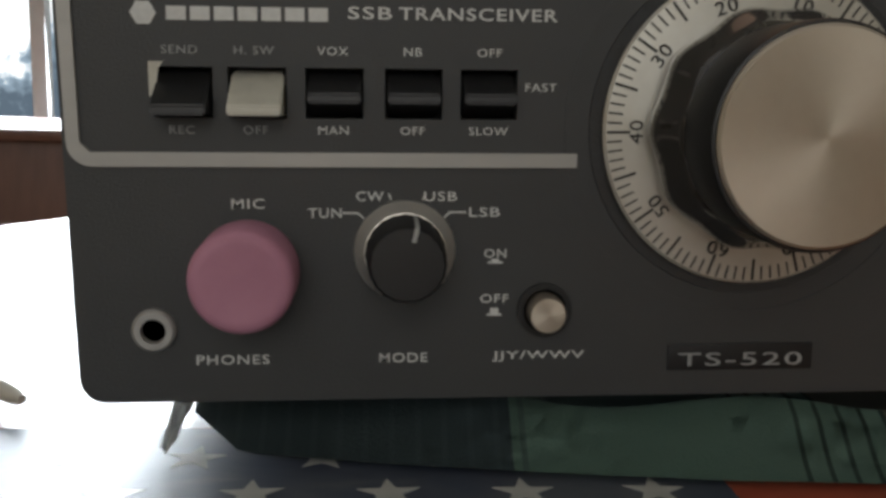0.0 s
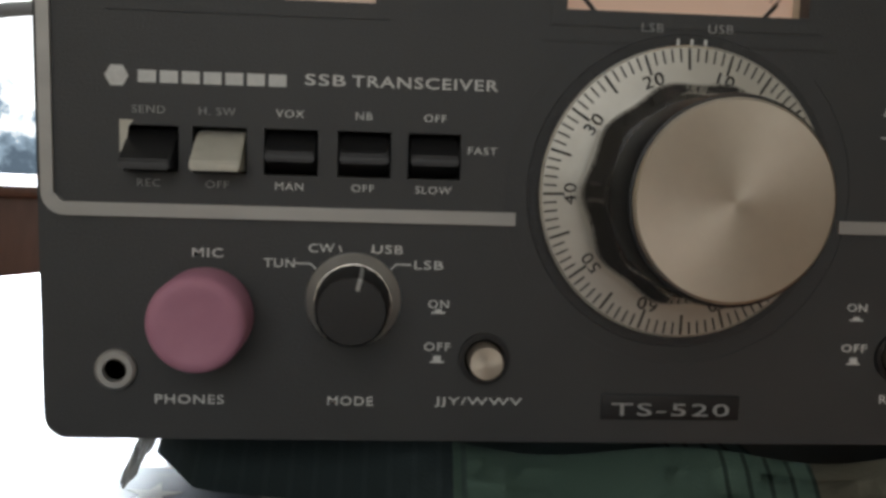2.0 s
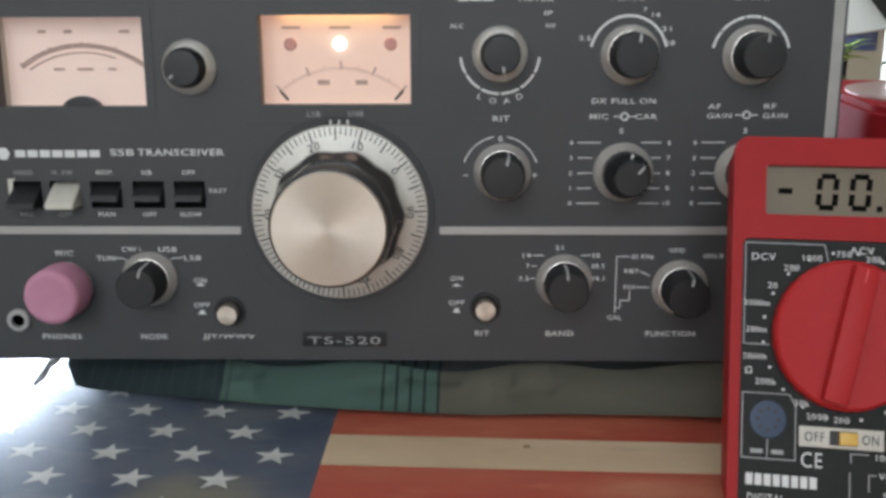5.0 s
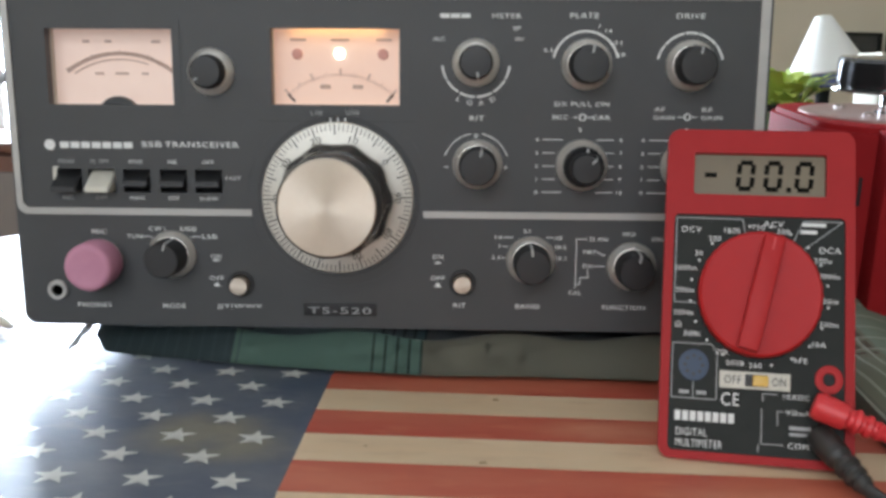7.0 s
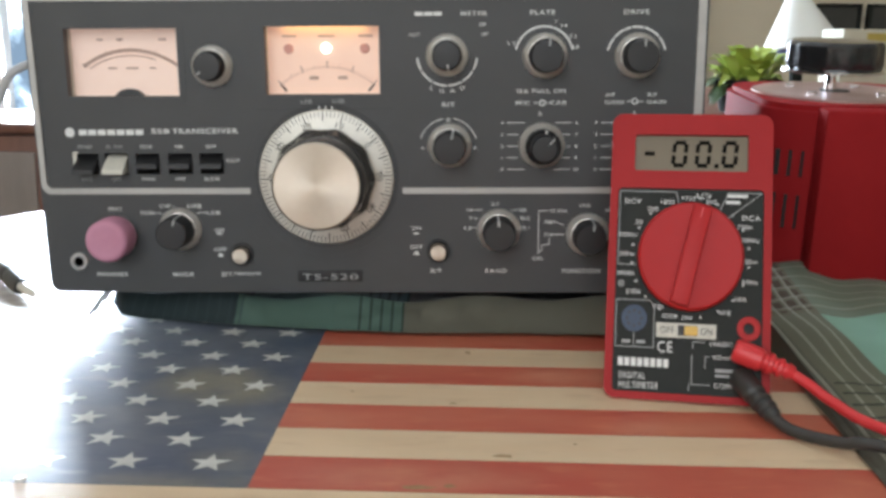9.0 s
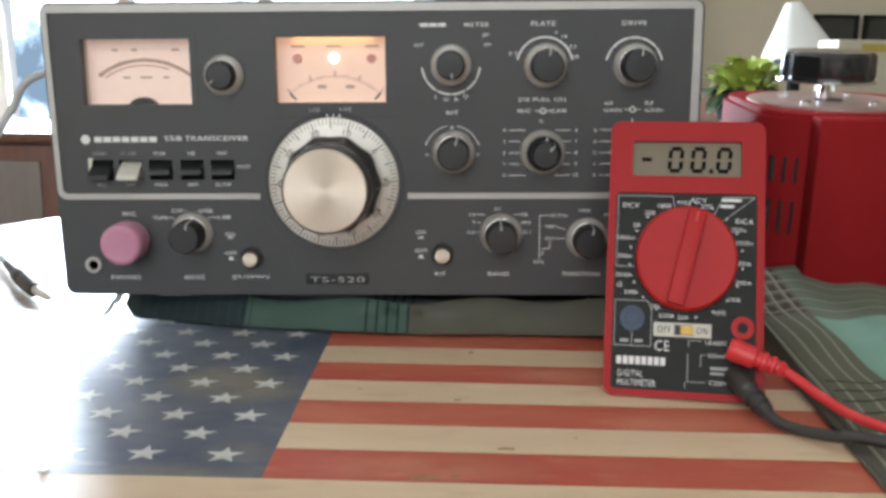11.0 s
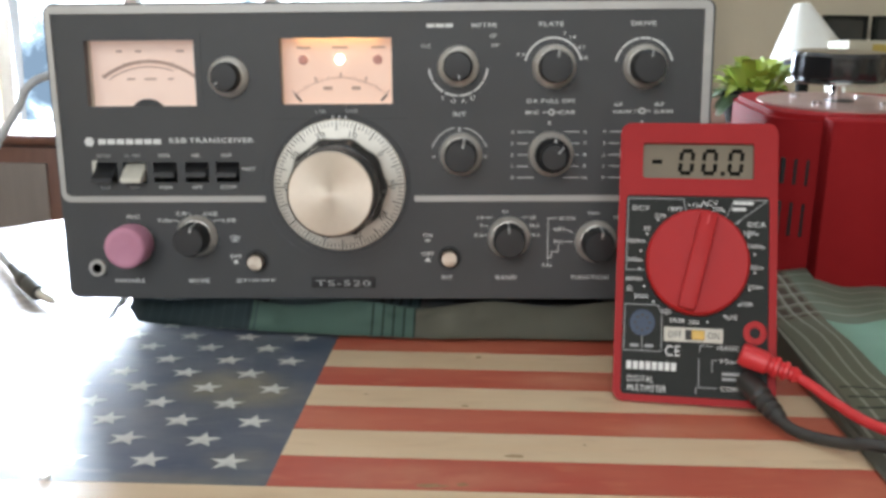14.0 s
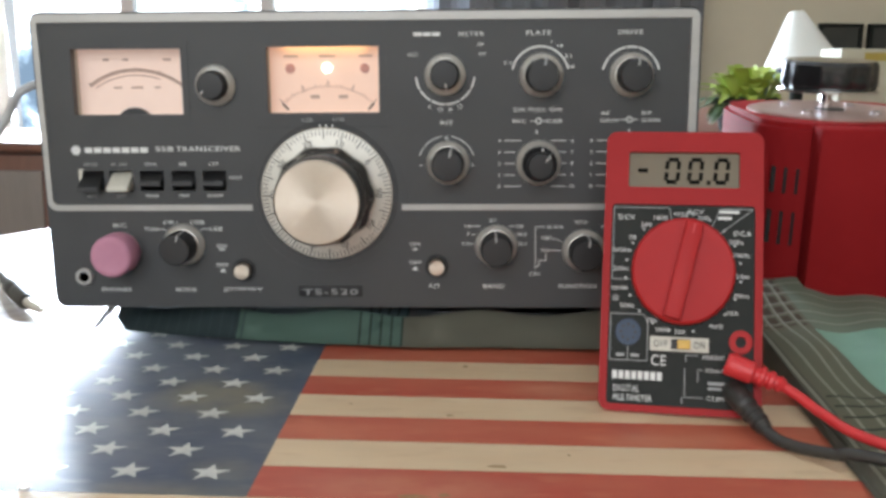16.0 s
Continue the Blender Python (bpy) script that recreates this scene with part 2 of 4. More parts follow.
def plaid():
    """Woven checks: mint squares between khaki bands with pale and dark lines, from the cloth's own coordinates in metres."""
    m = mat("plaid_cloth", (0.43, 0.67, 0.53), 0.85, second=(0.37, 0.60, 0.47), scale=40, bump=0.5, bump_scale=1500)
    t = m.node_tree
    b = t.nodes["Principled BSDF"]
    ground = b.inputs["Base Color"].links[0].from_socket
    uv = t.nodes.new("ShaderNodeUVMap")
    uv.uv_map = "weave"
    xyz = t.nodes.new("ShaderNodeSeparateXYZ")
    t.links.new(uv.outputs[0], xyz.inputs[0])

    def calc(op, a, c):
        n = t.nodes.new("ShaderNodeMath")
        n.operation = op
        for k, v in enumerate((a, c)):
            if isinstance(v, (int, float)):
                n.inputs[k].default_value = v
            else:
                t.links.new(v, n.inputs[k])
        return n.outputs[0]

    def blend(fac, a, colour):
        n = t.nodes.new("ShaderNodeMix")
        n.data_type = "RGBA"
        t.links.new(fac, n.inputs[0])
        t.links.new(a, n.inputs[6])
        n.inputs[7].default_value = (*colour, 1)
        return n.outputs[2]

    u, v = xyz.outputs[0], xyz.outputs[1]

    def within(p, lo, hi):
        return calc("MULTIPLY", calc("GREATER_THAN", p, lo), calc("LESS_THAN", p, hi))

    def lines(p, step, wide):
        return calc("LESS_THAN", calc("FLOORED_MODULO", p, step), wide)

    khaki, tan, pale, dark, brown = (0.255, 0.24, 0.165), (0.175, 0.15, 0.115), (0.70, 0.69, 0.56), (0.025, 0.045, 0.038), (0.10, 0.055, 0.035)
    out = blend(calc("MULTIPLY", within(u, 0.188, 0.350), 0.92), ground, tan)
    out = blend(calc("MULTIPLY", within(u, 0.350, 0.387), 0.92), out, khaki)
    # Mint in front of the set is coloured dull teal for the set's shade.
    out = blend(calc("MULTIPLY", calc("LESS_THAN", u, 0.188), 0.85), out, (0.085, 0.145, 0.125))
    side = calc("GREATER_THAN", u, 0.352)
    out = blend(calc("MULTIPLY", calc("MULTIPLY", side, calc("GREATER_THAN", v, 0.036)), 0.75), out, khaki)
    out = blend(calc("MULTIPLY", calc("MULTIPLY", side, calc("LESS_THAN", v, -0.118)), 0.55), out, khaki)
    out = blend(calc("MULTIPLY", calc("MULTIPLY", calc("MULTIPLY", within(u, 0.352, 0.384), lines(u, 0.0105, 0.0085)), calc("MULTIPLY", within(v, 0.042, 0.125), lines(v, 0.0165, 0.0125))), 0.8), out, brown)
    out = blend(calc("MULTIPLY", calc("MULTIPLY", within(u, 0.345, 0.388), lines(u, 0.0105, 0.0019)), 0.6), out, pale)
    out = blend(calc("MULTIPLY", calc("MULTIPLY", calc("MULTIPLY", side, calc("GREATER_THAN", v, 0.036)), lines(v, 0.0165, 0.0019)), 0.55), out, pale)
    out = blend(calc("MULTIPLY", calc("MULTIPLY", calc("MULTIPLY", side, calc("LESS_THAN", v, -0.118)), lines(v, 0.0165, 0.0019)), 0.55), out, pale)
    out = blend(calc("MULTIPLY", calc("MULTIPLY", calc("MULTIPLY", side, within(v, -0.115, -0.072)), lines(v, 0.0125, 0.0022)), 0.75), out, dark)
    out = blend(calc("MULTIPLY", calc("MULTIPLY", within(u, 0.164, 0.190), lines(u, 0.0055, 0.0012)), 0.8), out, dark)
    # Navy weave at the left end, darkened further for the shade under the set.
    out = blend(calc("MULTIPLY", calc("LESS_THAN", u, 0.100), 0.85), out, (0.035, 0.05, 0.065))
    out = blend(calc("MULTIPLY", calc("MULTIPLY", calc("LESS_THAN", u, 0.104), lines(u, 0.006, 0.0014)), 0.5), out, (0.07, 0.10, 0.11))
    t.links.new(out, b.inputs["Base Color"])
    return m


PLAID = plaid()


def garden():
    """Sunlit leaves and sky far outside the window."""
    m = bpy.data.materials.new("garden_distance")
    m.use_nodes = True
    t = m.node_tree
    t.nodes.clear()
    out, e = t.nodes.new("ShaderNodeOutputMaterial"), t.nodes.new("ShaderNodeEmission")
    co, n = t.nodes.new("ShaderNodeTexCoord"), t.nodes.new("ShaderNodeTexNoise")
    n.inputs["Scale"].default_value, n.inputs["Detail"].default_value, n.inputs["Roughness"].default_value = 5.0, 5.0, 0.6
    r = t.nodes.new("ShaderNodeValToRGB")
    for k, (at, c) in enumerate(((0.36, (0.07, 0.095, 0.12)), (0.47, (0.20, 0.26, 0.31)), (0.58, (1.0, 1.02, 1.0)))):
        el = r.color_ramp.elements[k] if k < 2 else r.color_ramp.elements.new(at)
        el.position, el.color = at, (*c, 1)
    t.links.new(co.outputs["Object"], n.inputs["Vector"])
    xyz, lift, both = t.nodes.new("ShaderNodeSeparateXYZ"), t.nodes.new("ShaderNodeMapRange"), t.nodes.new("ShaderNodeMath")
    t.links.new(co.outputs["Object"], xyz.inputs[0])
    t.links.new(xyz.outputs[2], lift.inputs[0])
    lift.inputs[1].default_value, lift.inputs[2].default_value = 0.05, 0.50
    lift.inputs[3].default_value, lift.inputs[4].default_value = -0.07, 0.16
    both.operation = "ADD"
    t.links.new(n.outputs[0], both.inputs[0])
    t.links.new(lift.outputs[0], both.inputs[1])
    t.links.new(both.outputs[0], r.inputs[0])
    t.links.new(r.outputs[0], e.inputs[0])
    e.inputs[1].default_value = 2.6
    t.links.new(e.outputs[0], out.inputs[0])
    return m


GARDEN = garden()

# ---- mesh helpers (all lengths below are centimetres) ----
CM = 0.01


def finish(name, bm, material, parent=None, label="", smooth=True):
    """Links a bmesh built in centimetres as one mesh object."""
    bmesh.ops.recalc_face_normals(bm, faces=bm.faces[:])
    bmesh.ops.scale(bm, vec=(CM, CM, CM), verts=bm.verts[:])
    me = bpy.data.meshes.new(name)
    bm.to_mesh(me)
    bm.free()
    me.materials.append(material)
    if smooth:
        me.shade_smooth()
        me.set_sharp_from_angle(angle=radians(35))
    ob = new(name, me)
    if parent:
        ob.parent = parent
    if label:
        tagged(ob, label)
    return ob


def part(name, bm, material, parent, label=""):
    return finish(name, bm, material, parent, label)


def thing(name, m, label, category, group="", kind=""):
    ob = new(name)
    ob.matrix_world = m
    ob.empty_display_size = 0.02
    return tagged(ob, label, category, group, kind)


def box(bm, x0, x1, y0, y1, z0, z1, bevel=0.0, seg=2):
    r = bmesh.ops.create_cube(bm, size=1)
    v = r["verts"]
    bmesh.ops.scale(bm, vec=(x1 - x0, y1 - y0, z1 - z0), verts=v)
    bmesh.ops.translate(bm, vec=((x0 + x1) / 2, (y0 + y1) / 2, (z0 + z1) / 2), verts=v)
    if bevel:
        edges = list({e for a in v for e in a.link_edges})
        bmesh.ops.bevel(bm, geom=edges, offset=bevel, segments=seg, profile=0.6, affect="EDGES")
    return v


def boxed(name, dims, material, parent=None, bevel=0.0, label="", seg=2):
    bm = bmesh.new()
    box(bm, *dims, bevel, seg)
    return finish(name, bm, material, parent, label)


def lathe(bm, profile, cx=0.0, cz=0.0, seg=48, flutes=0, depth=0.0, axis="y"):
    """Turns (radius, along) pairs round an axis; axis y points away from the viewer."""
    rings = []
    for r, a in profile:
        ring = []
        for k in range(seg):
            th = 2 * math.pi * k / seg
            rr = r * (1 + depth * math.cos(flutes * th)) if flutes and r > 0 else r
            c, s = rr * math.cos(th), rr * math.sin(th)
            ring.append(bm.verts.new((cx + c, a, cz + s) if axis == "y" else (cx + c, cz + s, a)))
        rings.append(ring)
    for a, b in zip(rings, rings[1:]):
        for k in range(seg):
            bm.faces.new((a[k], a[(k + 1) % seg], b[(k + 1) % seg], b[k]))
    for ring in (rings[0], rings[-1]):
        bm.faces.new(ring)
    return bm


def turned(name, profile, material, parent, cx=0.0, cz=0.0, label="", **more):
    return finish(name, lathe(bmesh.new(), profile, cx, cz, **more), material, parent, label)


def rounded(x0, x1, z0, z1, r, n=6):
    """The corners of a rounded rectangle, as (x, z)."""
    out = []
    for cx, cz, a in ((x1 - r, z1 - r, 0), (x0 + r, z1 - r, 90), (x0 + r, z0 + r, 180), (x1 - r, z0 + r, 270)):
        for k in range(n + 1):
            th = radians(a + 90 * k / n)
            out.append((cx + r * math.cos(th), cz + r * math.sin(th)))
    return out


def disc_loop(cx, cz, r, n=48):
    return [(cx + r * math.cos(2 * math.pi * k / n), cz + r * math.sin(2 * math.pi * k / n)) for k in range(n)]


def plate(bm, outer, holes, y0, y1):
    """A plate between y0 and y1 with an outline and holes, each a list of (x, z)."""
    loops = {}
    for y in (y0, y1):
        edges, loops[y] = [], []
        for pts in (outer, *holes):
            v = [bm.verts.new((x, y, z)) for x, z in pts]
            loops[y].append(v)
            edges += [bm.edges.new((a, b)) for a, b in zip(v, v[1:] + v[:1])]
        bmesh.ops.triangle_fill(bm, edges=edges, use_beauty=True)
    for a, b in zip(loops[y0], loops[y1]):
        for k in range(len(a)):
            bm.faces.new((a[k], a[(k + 1) % len(a)], b[(k + 1) % len(a)], b[k]))
    return bm


def arc_strip(bm, cx, cz, r, half, a0, a1, y0, y1, n=24):
    """A curved flat bar; angles in degrees clockwise from straight up."""
    outer = [(cx + (r + half) * math.sin(radians(a0 + (a1 - a0) * k / n)), cz + (r + half) * math.cos(radians(a0 + (a1 - a0) * k / n))) for k in range(n + 1)]
    inner = [(cx + (r - half) * math.sin(radians(a0 + (a1 - a0) * k / n)), cz + (r - half) * math.cos(radians(a0 + (a1 - a0) * k / n))) for k in range(n + 1)]
    front = [[bm.verts.new((x, y0, z)) for x, z in side] for side in (outer, inner)]
    back = [[bm.verts.new((x, y1, z)) for x, z in side] for side in (outer, inner)]
    for k in range(n):
        bm.faces.new((front[0][k], front[0][k + 1], front[1][k + 1], front[1][k]))
        bm.faces.new((front[0][k], front[0][k + 1], back[0][k + 1], back[0][k]))
        bm.faces.new((front[1][k], front[1][k + 1], back[1][k + 1], back[1][k]))
    return bm


def bar(bm, x0, z0, x1, z1, w, y0, y1):
    """A straight bar of width w from one point of a front to another."""
    d = Vector((x1 - x0, z1 - z0))
    n = Vector((-d.y, d.x)).normalized() * w / 2
    pts = [(x0 + n.x, z0 + n.y), (x1 + n.x, z1 + n.y), (x1 - n.x, z1 - n.y), (x0 - n.x, z0 - n.y)]
    a = [bm.verts.new((x, y0, z)) for x, z in pts]
    b = [bm.verts.new((x, y1, z)) for x, z in pts]
    bm.faces.new(a)
    for k in range(4):
        bm.faces.new((a[k], a[(k + 1) % 4], b[(k + 1) % 4], b[k]))
    return bm


def letters(text, cx, cz, high, y, parent, material, width=None, turn=0.0, bold=0.0, name="lettering"):
    """Raised writing on a front that faces the viewer: its middle, its height and, if given, its width."""
    cu = bpy.data.curves.new(name, "FONT")
    cu.body, cu.align_x, cu.align_y = text, "CENTER", "CENTER"
    cu.extrude, cu.offset, cu.resolution_u = 0.01, bold, 3
    cu.space_character = 1.12
    tmp = bpy.data.objects.new(name, cu)
    me = bpy.data.meshes.new_from_object(tmp)
    bpy.data.objects.remove(tmp)
    v = np.empty(len(me.vertices) * 3)
    me.vertices.foreach_get("co", v)
    v = v.reshape(-1, 3)
    lo, hi = v.min(0), v.max(0)
    mid = (lo + hi) / 2
    sy = high / max(hi[1] - lo[1], 1e-6)
    sx = width / (hi[0] - lo[0]) if width else sy * 1.15
    px, pz = (v[:, 0] - mid[0]) * sx, (v[:, 1] - mid[1]) * sy
    c, s = math.cos(radians(-turn)), math.sin(radians(-turn))
    deep = 0.012 * np.sign(v[:, 2])
    place = np.stack([cx + c * px - s * pz, y - deep, cz + s * px + c * pz], 1) * CM
    me.vertices.foreach_set("co", place.ravel())
    me.update()
    me.materials.append(material)
    ob = new(name, me)
    ob.parent = parent
    return ob


def bars(spans, cz, high, y, parent, material, name="lettering"):
    """Writing that stays unreadable or unlettered: a row of plain bars."""
    for a, b in spans:
        boxed(name, (a, b, y - 0.012, y + 0.012, cz - high / 2, cz + high / 2), material, parent)


def tube(name, pts, radius, material, parent=None, label="", seg=12, steps=10):
    """A round cord through points, smoothed."""
    p = [Vector(q) for q in pts]
    path = []
    for k in range(len(p) - 1):
        a, b, c, d = p[max(k - 1, 0)], p[k], p[k + 1], p[min(k + 2, len(p) - 1)]
        for j in range(steps):
            t = j / steps
            path.append(0.5 * (2 * b + (c - a) * t + (2 * a - 5 * b + 4 * c - d) * t * t + (3 * b - a - 3 * c + d) * t ** 3))
    path.append(p[-1])
    bm = bmesh.new()
    rings = []
    for k, q in enumerate(path):
        d = (path[min(k + 1, len(path) - 1)] - path[max(k - 1, 0)]).normalized()
        u = d.cross(Vector((0.1, 0.2, 1))).normalized()
        w = d.cross(u)
        rings.append([bm.verts.new(q + radius * (math.cos(2 * math.pi * j / seg) * u + math.sin(2 * math.pi * j / seg) * w)) for j in range(seg)])
    for a, b in zip(rings, rings[1:]):
        for j in range(seg):
            bm.faces.new((a[j], a[(j + 1) % seg], b[(j + 1) % seg], b[j]))
    bm.faces.new(rings[0])
    bm.faces.new(rings[-1])
    return finish(name, bm, material, parent, label)

# ---- structure ----
tagged(boxed("floor", (-260, 330, -200, 175, -78, -74), FLOORM), "brown wooden floor of the room", "floor", kind="structure")
tagged(boxed("ceiling", (-260, 330, -200, 175, 165, 170), CEIL), "off-white painted ceiling", "ceiling", kind="structure")


def wall(name, outer, holes, y0, y1, m, label):
    ob = finish(name, plate(bmesh.new(), outer, holes, y0, y1), WALL)
    ob.matrix_world = m
    return tagged(ob, label, "wall", kind="structure")


def rect(x0, x1, z0, z1):
    return [(x0, z0), (x1, z0), (x1, z1), (x0, z1)]


GW = (-86, 12.5, -5, 93)      # garden window opening
RW = (-85, 55, 28, 142)     # opening of the added, unseen window behind the viewer
wall("wall_back", rect(-260, 330, -74, 165), [rect(*GW)], 165, 175, pose(0, 0, 0), "beige wall with a garden window")
wall("wall_front", rect(-260, 330, -74, 165), [rect(*RW)], -200, -190, pose(0, 0, 0), "unseen beige wall with an added bright window")
wall("wall_left", rect(-190, 165, -74, 165), [], 0, 10, pose(-2.5, 0, 0, 0, 0, 90), "plain beige side wall")
wall("wall_right", rect(-190, 165, -74, 165), [], 0, 10, pose(3.3, 0, 0, 0, 0, 90), "plain beige side wall")


def window(name, x0, x1, z0, z1, y, bars_x, bars_z, label):
    w = thing(name, pose(0, 0, 0), label, "window", kind="structure")
    bm = plate(bmesh.new(), rect(x0, x1, z0, z1), [rect(x0 + 3, x1 - 3, z0 + 3, z1 - 3)], y, y + 5)
    part("window_frame", bm, FRAMEM, w)
    for bx in bars_x:
        boxed("mullion", (bx - 1.4, bx + 1.4, y + 0.5, y + 4, z0 + 3, z1 - 3), FRAMEM, w)
    for bz in bars_z:
        boxed("glazing_bar", (x0 + 3, x1 - 3, y + 1, y + 3.4, bz - 1.1, bz + 1.1), FRAMEM, w)
    boxed("window_sill", (x0 - 3, x1 + 3, y - 6, y + 1, z0 - 2.5, z0), FRAMEM, w, 0.4)
    return w


window("window_1", *GW, 168, (-55.5, -24), (), "grey-framed window on a bright garden")
window("assumed_rear_window", *RW, -197, (-15,), (85,), "grey-framed bright window of the room")
bd = boxed("backdrop", (-420, 330, 420, 421, -120, 330), GARDEN)
tagged(bd, "blurred bright garden leaves and sky", "backdrop", kind="structure")
gr = boxed("ground", (-4000, 4000, -4000, 4000, -110, -108), mat("lawn", (0.06, 0.11, 0.03), 0.9, scale=2))
tagged(gr, "green lawn outside the room", "ground", kind="structure")
curtain = bmesh.new()
prev = None
for k in range(46):
    x = 12 + k * 1.3
    yy = 160 + 1.6 * math.sin(k * 1.05) + 0.6 * math.sin(k * 0.41)
    pair = [curtain.verts.new((x, yy, z)) for z in (-60, 110)]
    if prev:
        curtain.faces.new((prev[0], pair[0], pair[1], prev[1]))
    prev = pair
bmesh.ops.solidify(curtain, geom=curtain.faces[:], thickness=0.4)
tagged(finish("curtain", curtain, CURTAIN), "grey backlit curtain drawn beside the window", "curtain")

# ---- table ----
ang = 55.0
table = thing("table", pose(-0.611, -0.315, -0.0020, 0, 0, ang), "pale glossy wooden table with visible grain", "table")
top = boxed("tabletop", (0, 165, -110, 0, -3, 0), WOOD, table, 0.25)
for lx, ly in ((8, -8), (157, -8), (8, -102), (157, -102)):
    boxed("leg", (lx - 3, lx + 3, ly - 3, ly + 3, -74, -3), BROWN, table, 0.4)
for dims in ((8, 157, -11, -8, -13, -3), (8, 157, -102, -99, -13, -3)):
    boxed("apron", dims, BROWN, table)

# ---- flag mat ----
flag = thing("flag_mat", pose(0, 0, -0.0008), "worn glossy table mat printed with a weathered flag", "mat")
P = 2.57
LEFT, RIGHT, EDGE, BASE = -4.5, 37.8, 14.8, -18.1
boxed("backing", (LEFT - 0.1, RIGHT + 0.1, BASE - 6 * P - 0.1, 3.0, -0.1, 0.06), SEAM, flag)
for k in range(13):
    y0 = BASE + (k - 6) * P
    red = k % 2 == 0
    boxed("stripe", (LEFT if k < 6 else EDGE, RIGHT, y0 + 0.025, min(y0 + P, 1.5) - 0.025, 0.06, 0.075), FLAGRED if red else FLAGCREAM, flag)
canton = boxed("canton", (LEFT, EDGE, BASE, 2.9, 0.06, 0.075), FLAGBLUE, flag, label="faded navy field with brownish stains")
bm = bmesh.new()
pts = []
for k in range(10):
    r = 0.73 if k % 2 == 0 else 0.29
    th = radians(90 + 36 * k)
    pts.append((r * math.cos(th), r * math.sin(th)))
up = [bm.verts.new((x, y, 0.083)) for x, y in pts]
dn = [bm.verts.new((x, y, 0.074)) for x, y in pts]
bm.faces.new(up)
for k in range(10):
    bm.faces.new((up[k], up[(k + 1) % 10], dn[(k + 1) % 10], dn[k]))
star0 = finish("star", bm, STAR, flag, smooth=False)
first = True
for row in range(11):
    for col in range(7):
        x = 13.05 - 2.93 * col - (1.5 if row % 2 else 0)
        y = -16.25 + 1.93 * row - 0.02 * col
        if x < LEFT + 1 or y > 2.6:
            continue
        s = star0 if first else star0.copy()
        if not first:
            scene.collection.objects.link(s)
        first = False
        s.location = (x * CM, y * CM, 0)
        s.rotation_euler = (0, 0, radians(4 * math.sin(row * 3 + col)))
tagged(turned("rivet", [(0.20, 0.07), (0.21, 0.12), (0.14, 0.17)], SKIRT, None, 7.2, -18.1, axis="z", seg=16), "small round metal bead on the flag mat", "bead")

# small stains and scuffs on the print
for sx, sy, ra, rb in ((22.1, -3.35, 0.13, 0.17), (21.5, -10.05, 0.15, 0.10), (23.4, -15.1, 0.34, 0.13), (20.4, -17.75, 0.55, 0.13), (21.5, -17.6, 0.2, 0.12), (17.2, -8.9, 0.07, 0.06), (26.1, -13.9, 0.06, 0.07)):
    bm = bmesh.new()
    rim = [(sx + ra * (1 + 0.22 * math.sin(3 * a + sx) + 0.12 * math.sin(7 * a)) * math.cos(a), sy + rb * (1 + 0.2 * math.cos(4 * a + sy)) * math.sin(a)) for a in [2 * math.pi * k / 22 for k in range(22)]]
    lift = [bm.verts.new((x, y, 0.079)) for x, y in rim]
    low = [bm.verts.new((x, y, 0.074)) for x, y in rim]
    bm.faces.new(lift)
    for k in range(22):
        bm.faces.new((lift[k], lift[(k + 1) % 22], low[(k + 1) % 22], low[k]))
    finish("stain", bm, STAIN, flag, smooth=False)

# ---- plaid cloth ----


def cloth():
    nu, nv = 190, 60
    bm = bmesh.new()
    lay = bm.loops.layers.uv.new("weave")
    grid, where = [], {}
    for i in range(nu + 1):
        u = 2.3 + (92 - 2.3) * i / nu
        front = -0.95 + 0.16 * max(0, 15 - u) + 0.10 * math.sin(u * 0.55) + 0.02 * max(0, u - 20)
        if u < 3.8:
            front += (3.8 - u) * 1.6
        row = []
        for j in range(nv + 1):
            v = (j / nv) ** 1.5
            # in front of the set the hem runs close to it; beside it the cloth reaches forward over the mat
            k, kx = min(max((u - 33.6) / 0.7, 0), 1), min(max((u - 31.5) / 2.0, 0), 1)
            hem = front * (1 - k) + (-34.0) * k
            y = hem + (62 - hem) * v
            x = u
            if kx > 0:
                x = u + kx * (0.075 * (y + 0.9) + 3.45) * max(0, 1 - max(0, u - 34.7) / 14)
            roll = math.exp(-((y - front - 1.5) / 0.95) ** 2)
            z = 0.13
            if k < 1:
                z += (1 - k) * (0.95 + 0.02 * (u - 12) + 0.18 * math.sin(u * 0.9)) * roll + (1 - k) * 0.35 * min(max((y - front) / 1.5, 0), 1)
            ridge = math.exp(-((y - 13.0 - 0.25 * (u - 40)) / 3.2) ** 2)
            z += k * min(1, max(0, u - 34.0) / 3) * (0.28 * math.sin(0.75 * x - 0.22 * y) ** 2 + 0.22 * math.sin(0.33 * y + 0.2 * x) ** 2 + 1.0 * ridge * math.exp(-((u - 40) / 8) ** 2))
            w = bm.verts.new((x, y, z))
            where[w] = (u * CM, y * CM)
            row.append(w)
        grid.append(row)
    for i in range(nu):
        for j in range(nv):
            f = bm.faces.new((grid[i][j], grid[i + 1][j], grid[i + 1][j + 1], grid[i][j + 1]))
            for lp in f.loops:
                lp[lay].uv = where[lp.vert]
    bmesh.ops.solidify(bm, geom=bm.faces[:], thickness=0.12)
    return tagged(finish("plaid_cloth", bm, PLAID), "rumpled mint and khaki plaid cloth under the radio", "cloth")


cloth()

# ---- radio ----
TILT = -1.146
radio = thing("radio_transceiver", pose(0, 0, -0.002, 0, TILT, 0), "black vintage radio transceiver with silver trim, switched on", "radio")
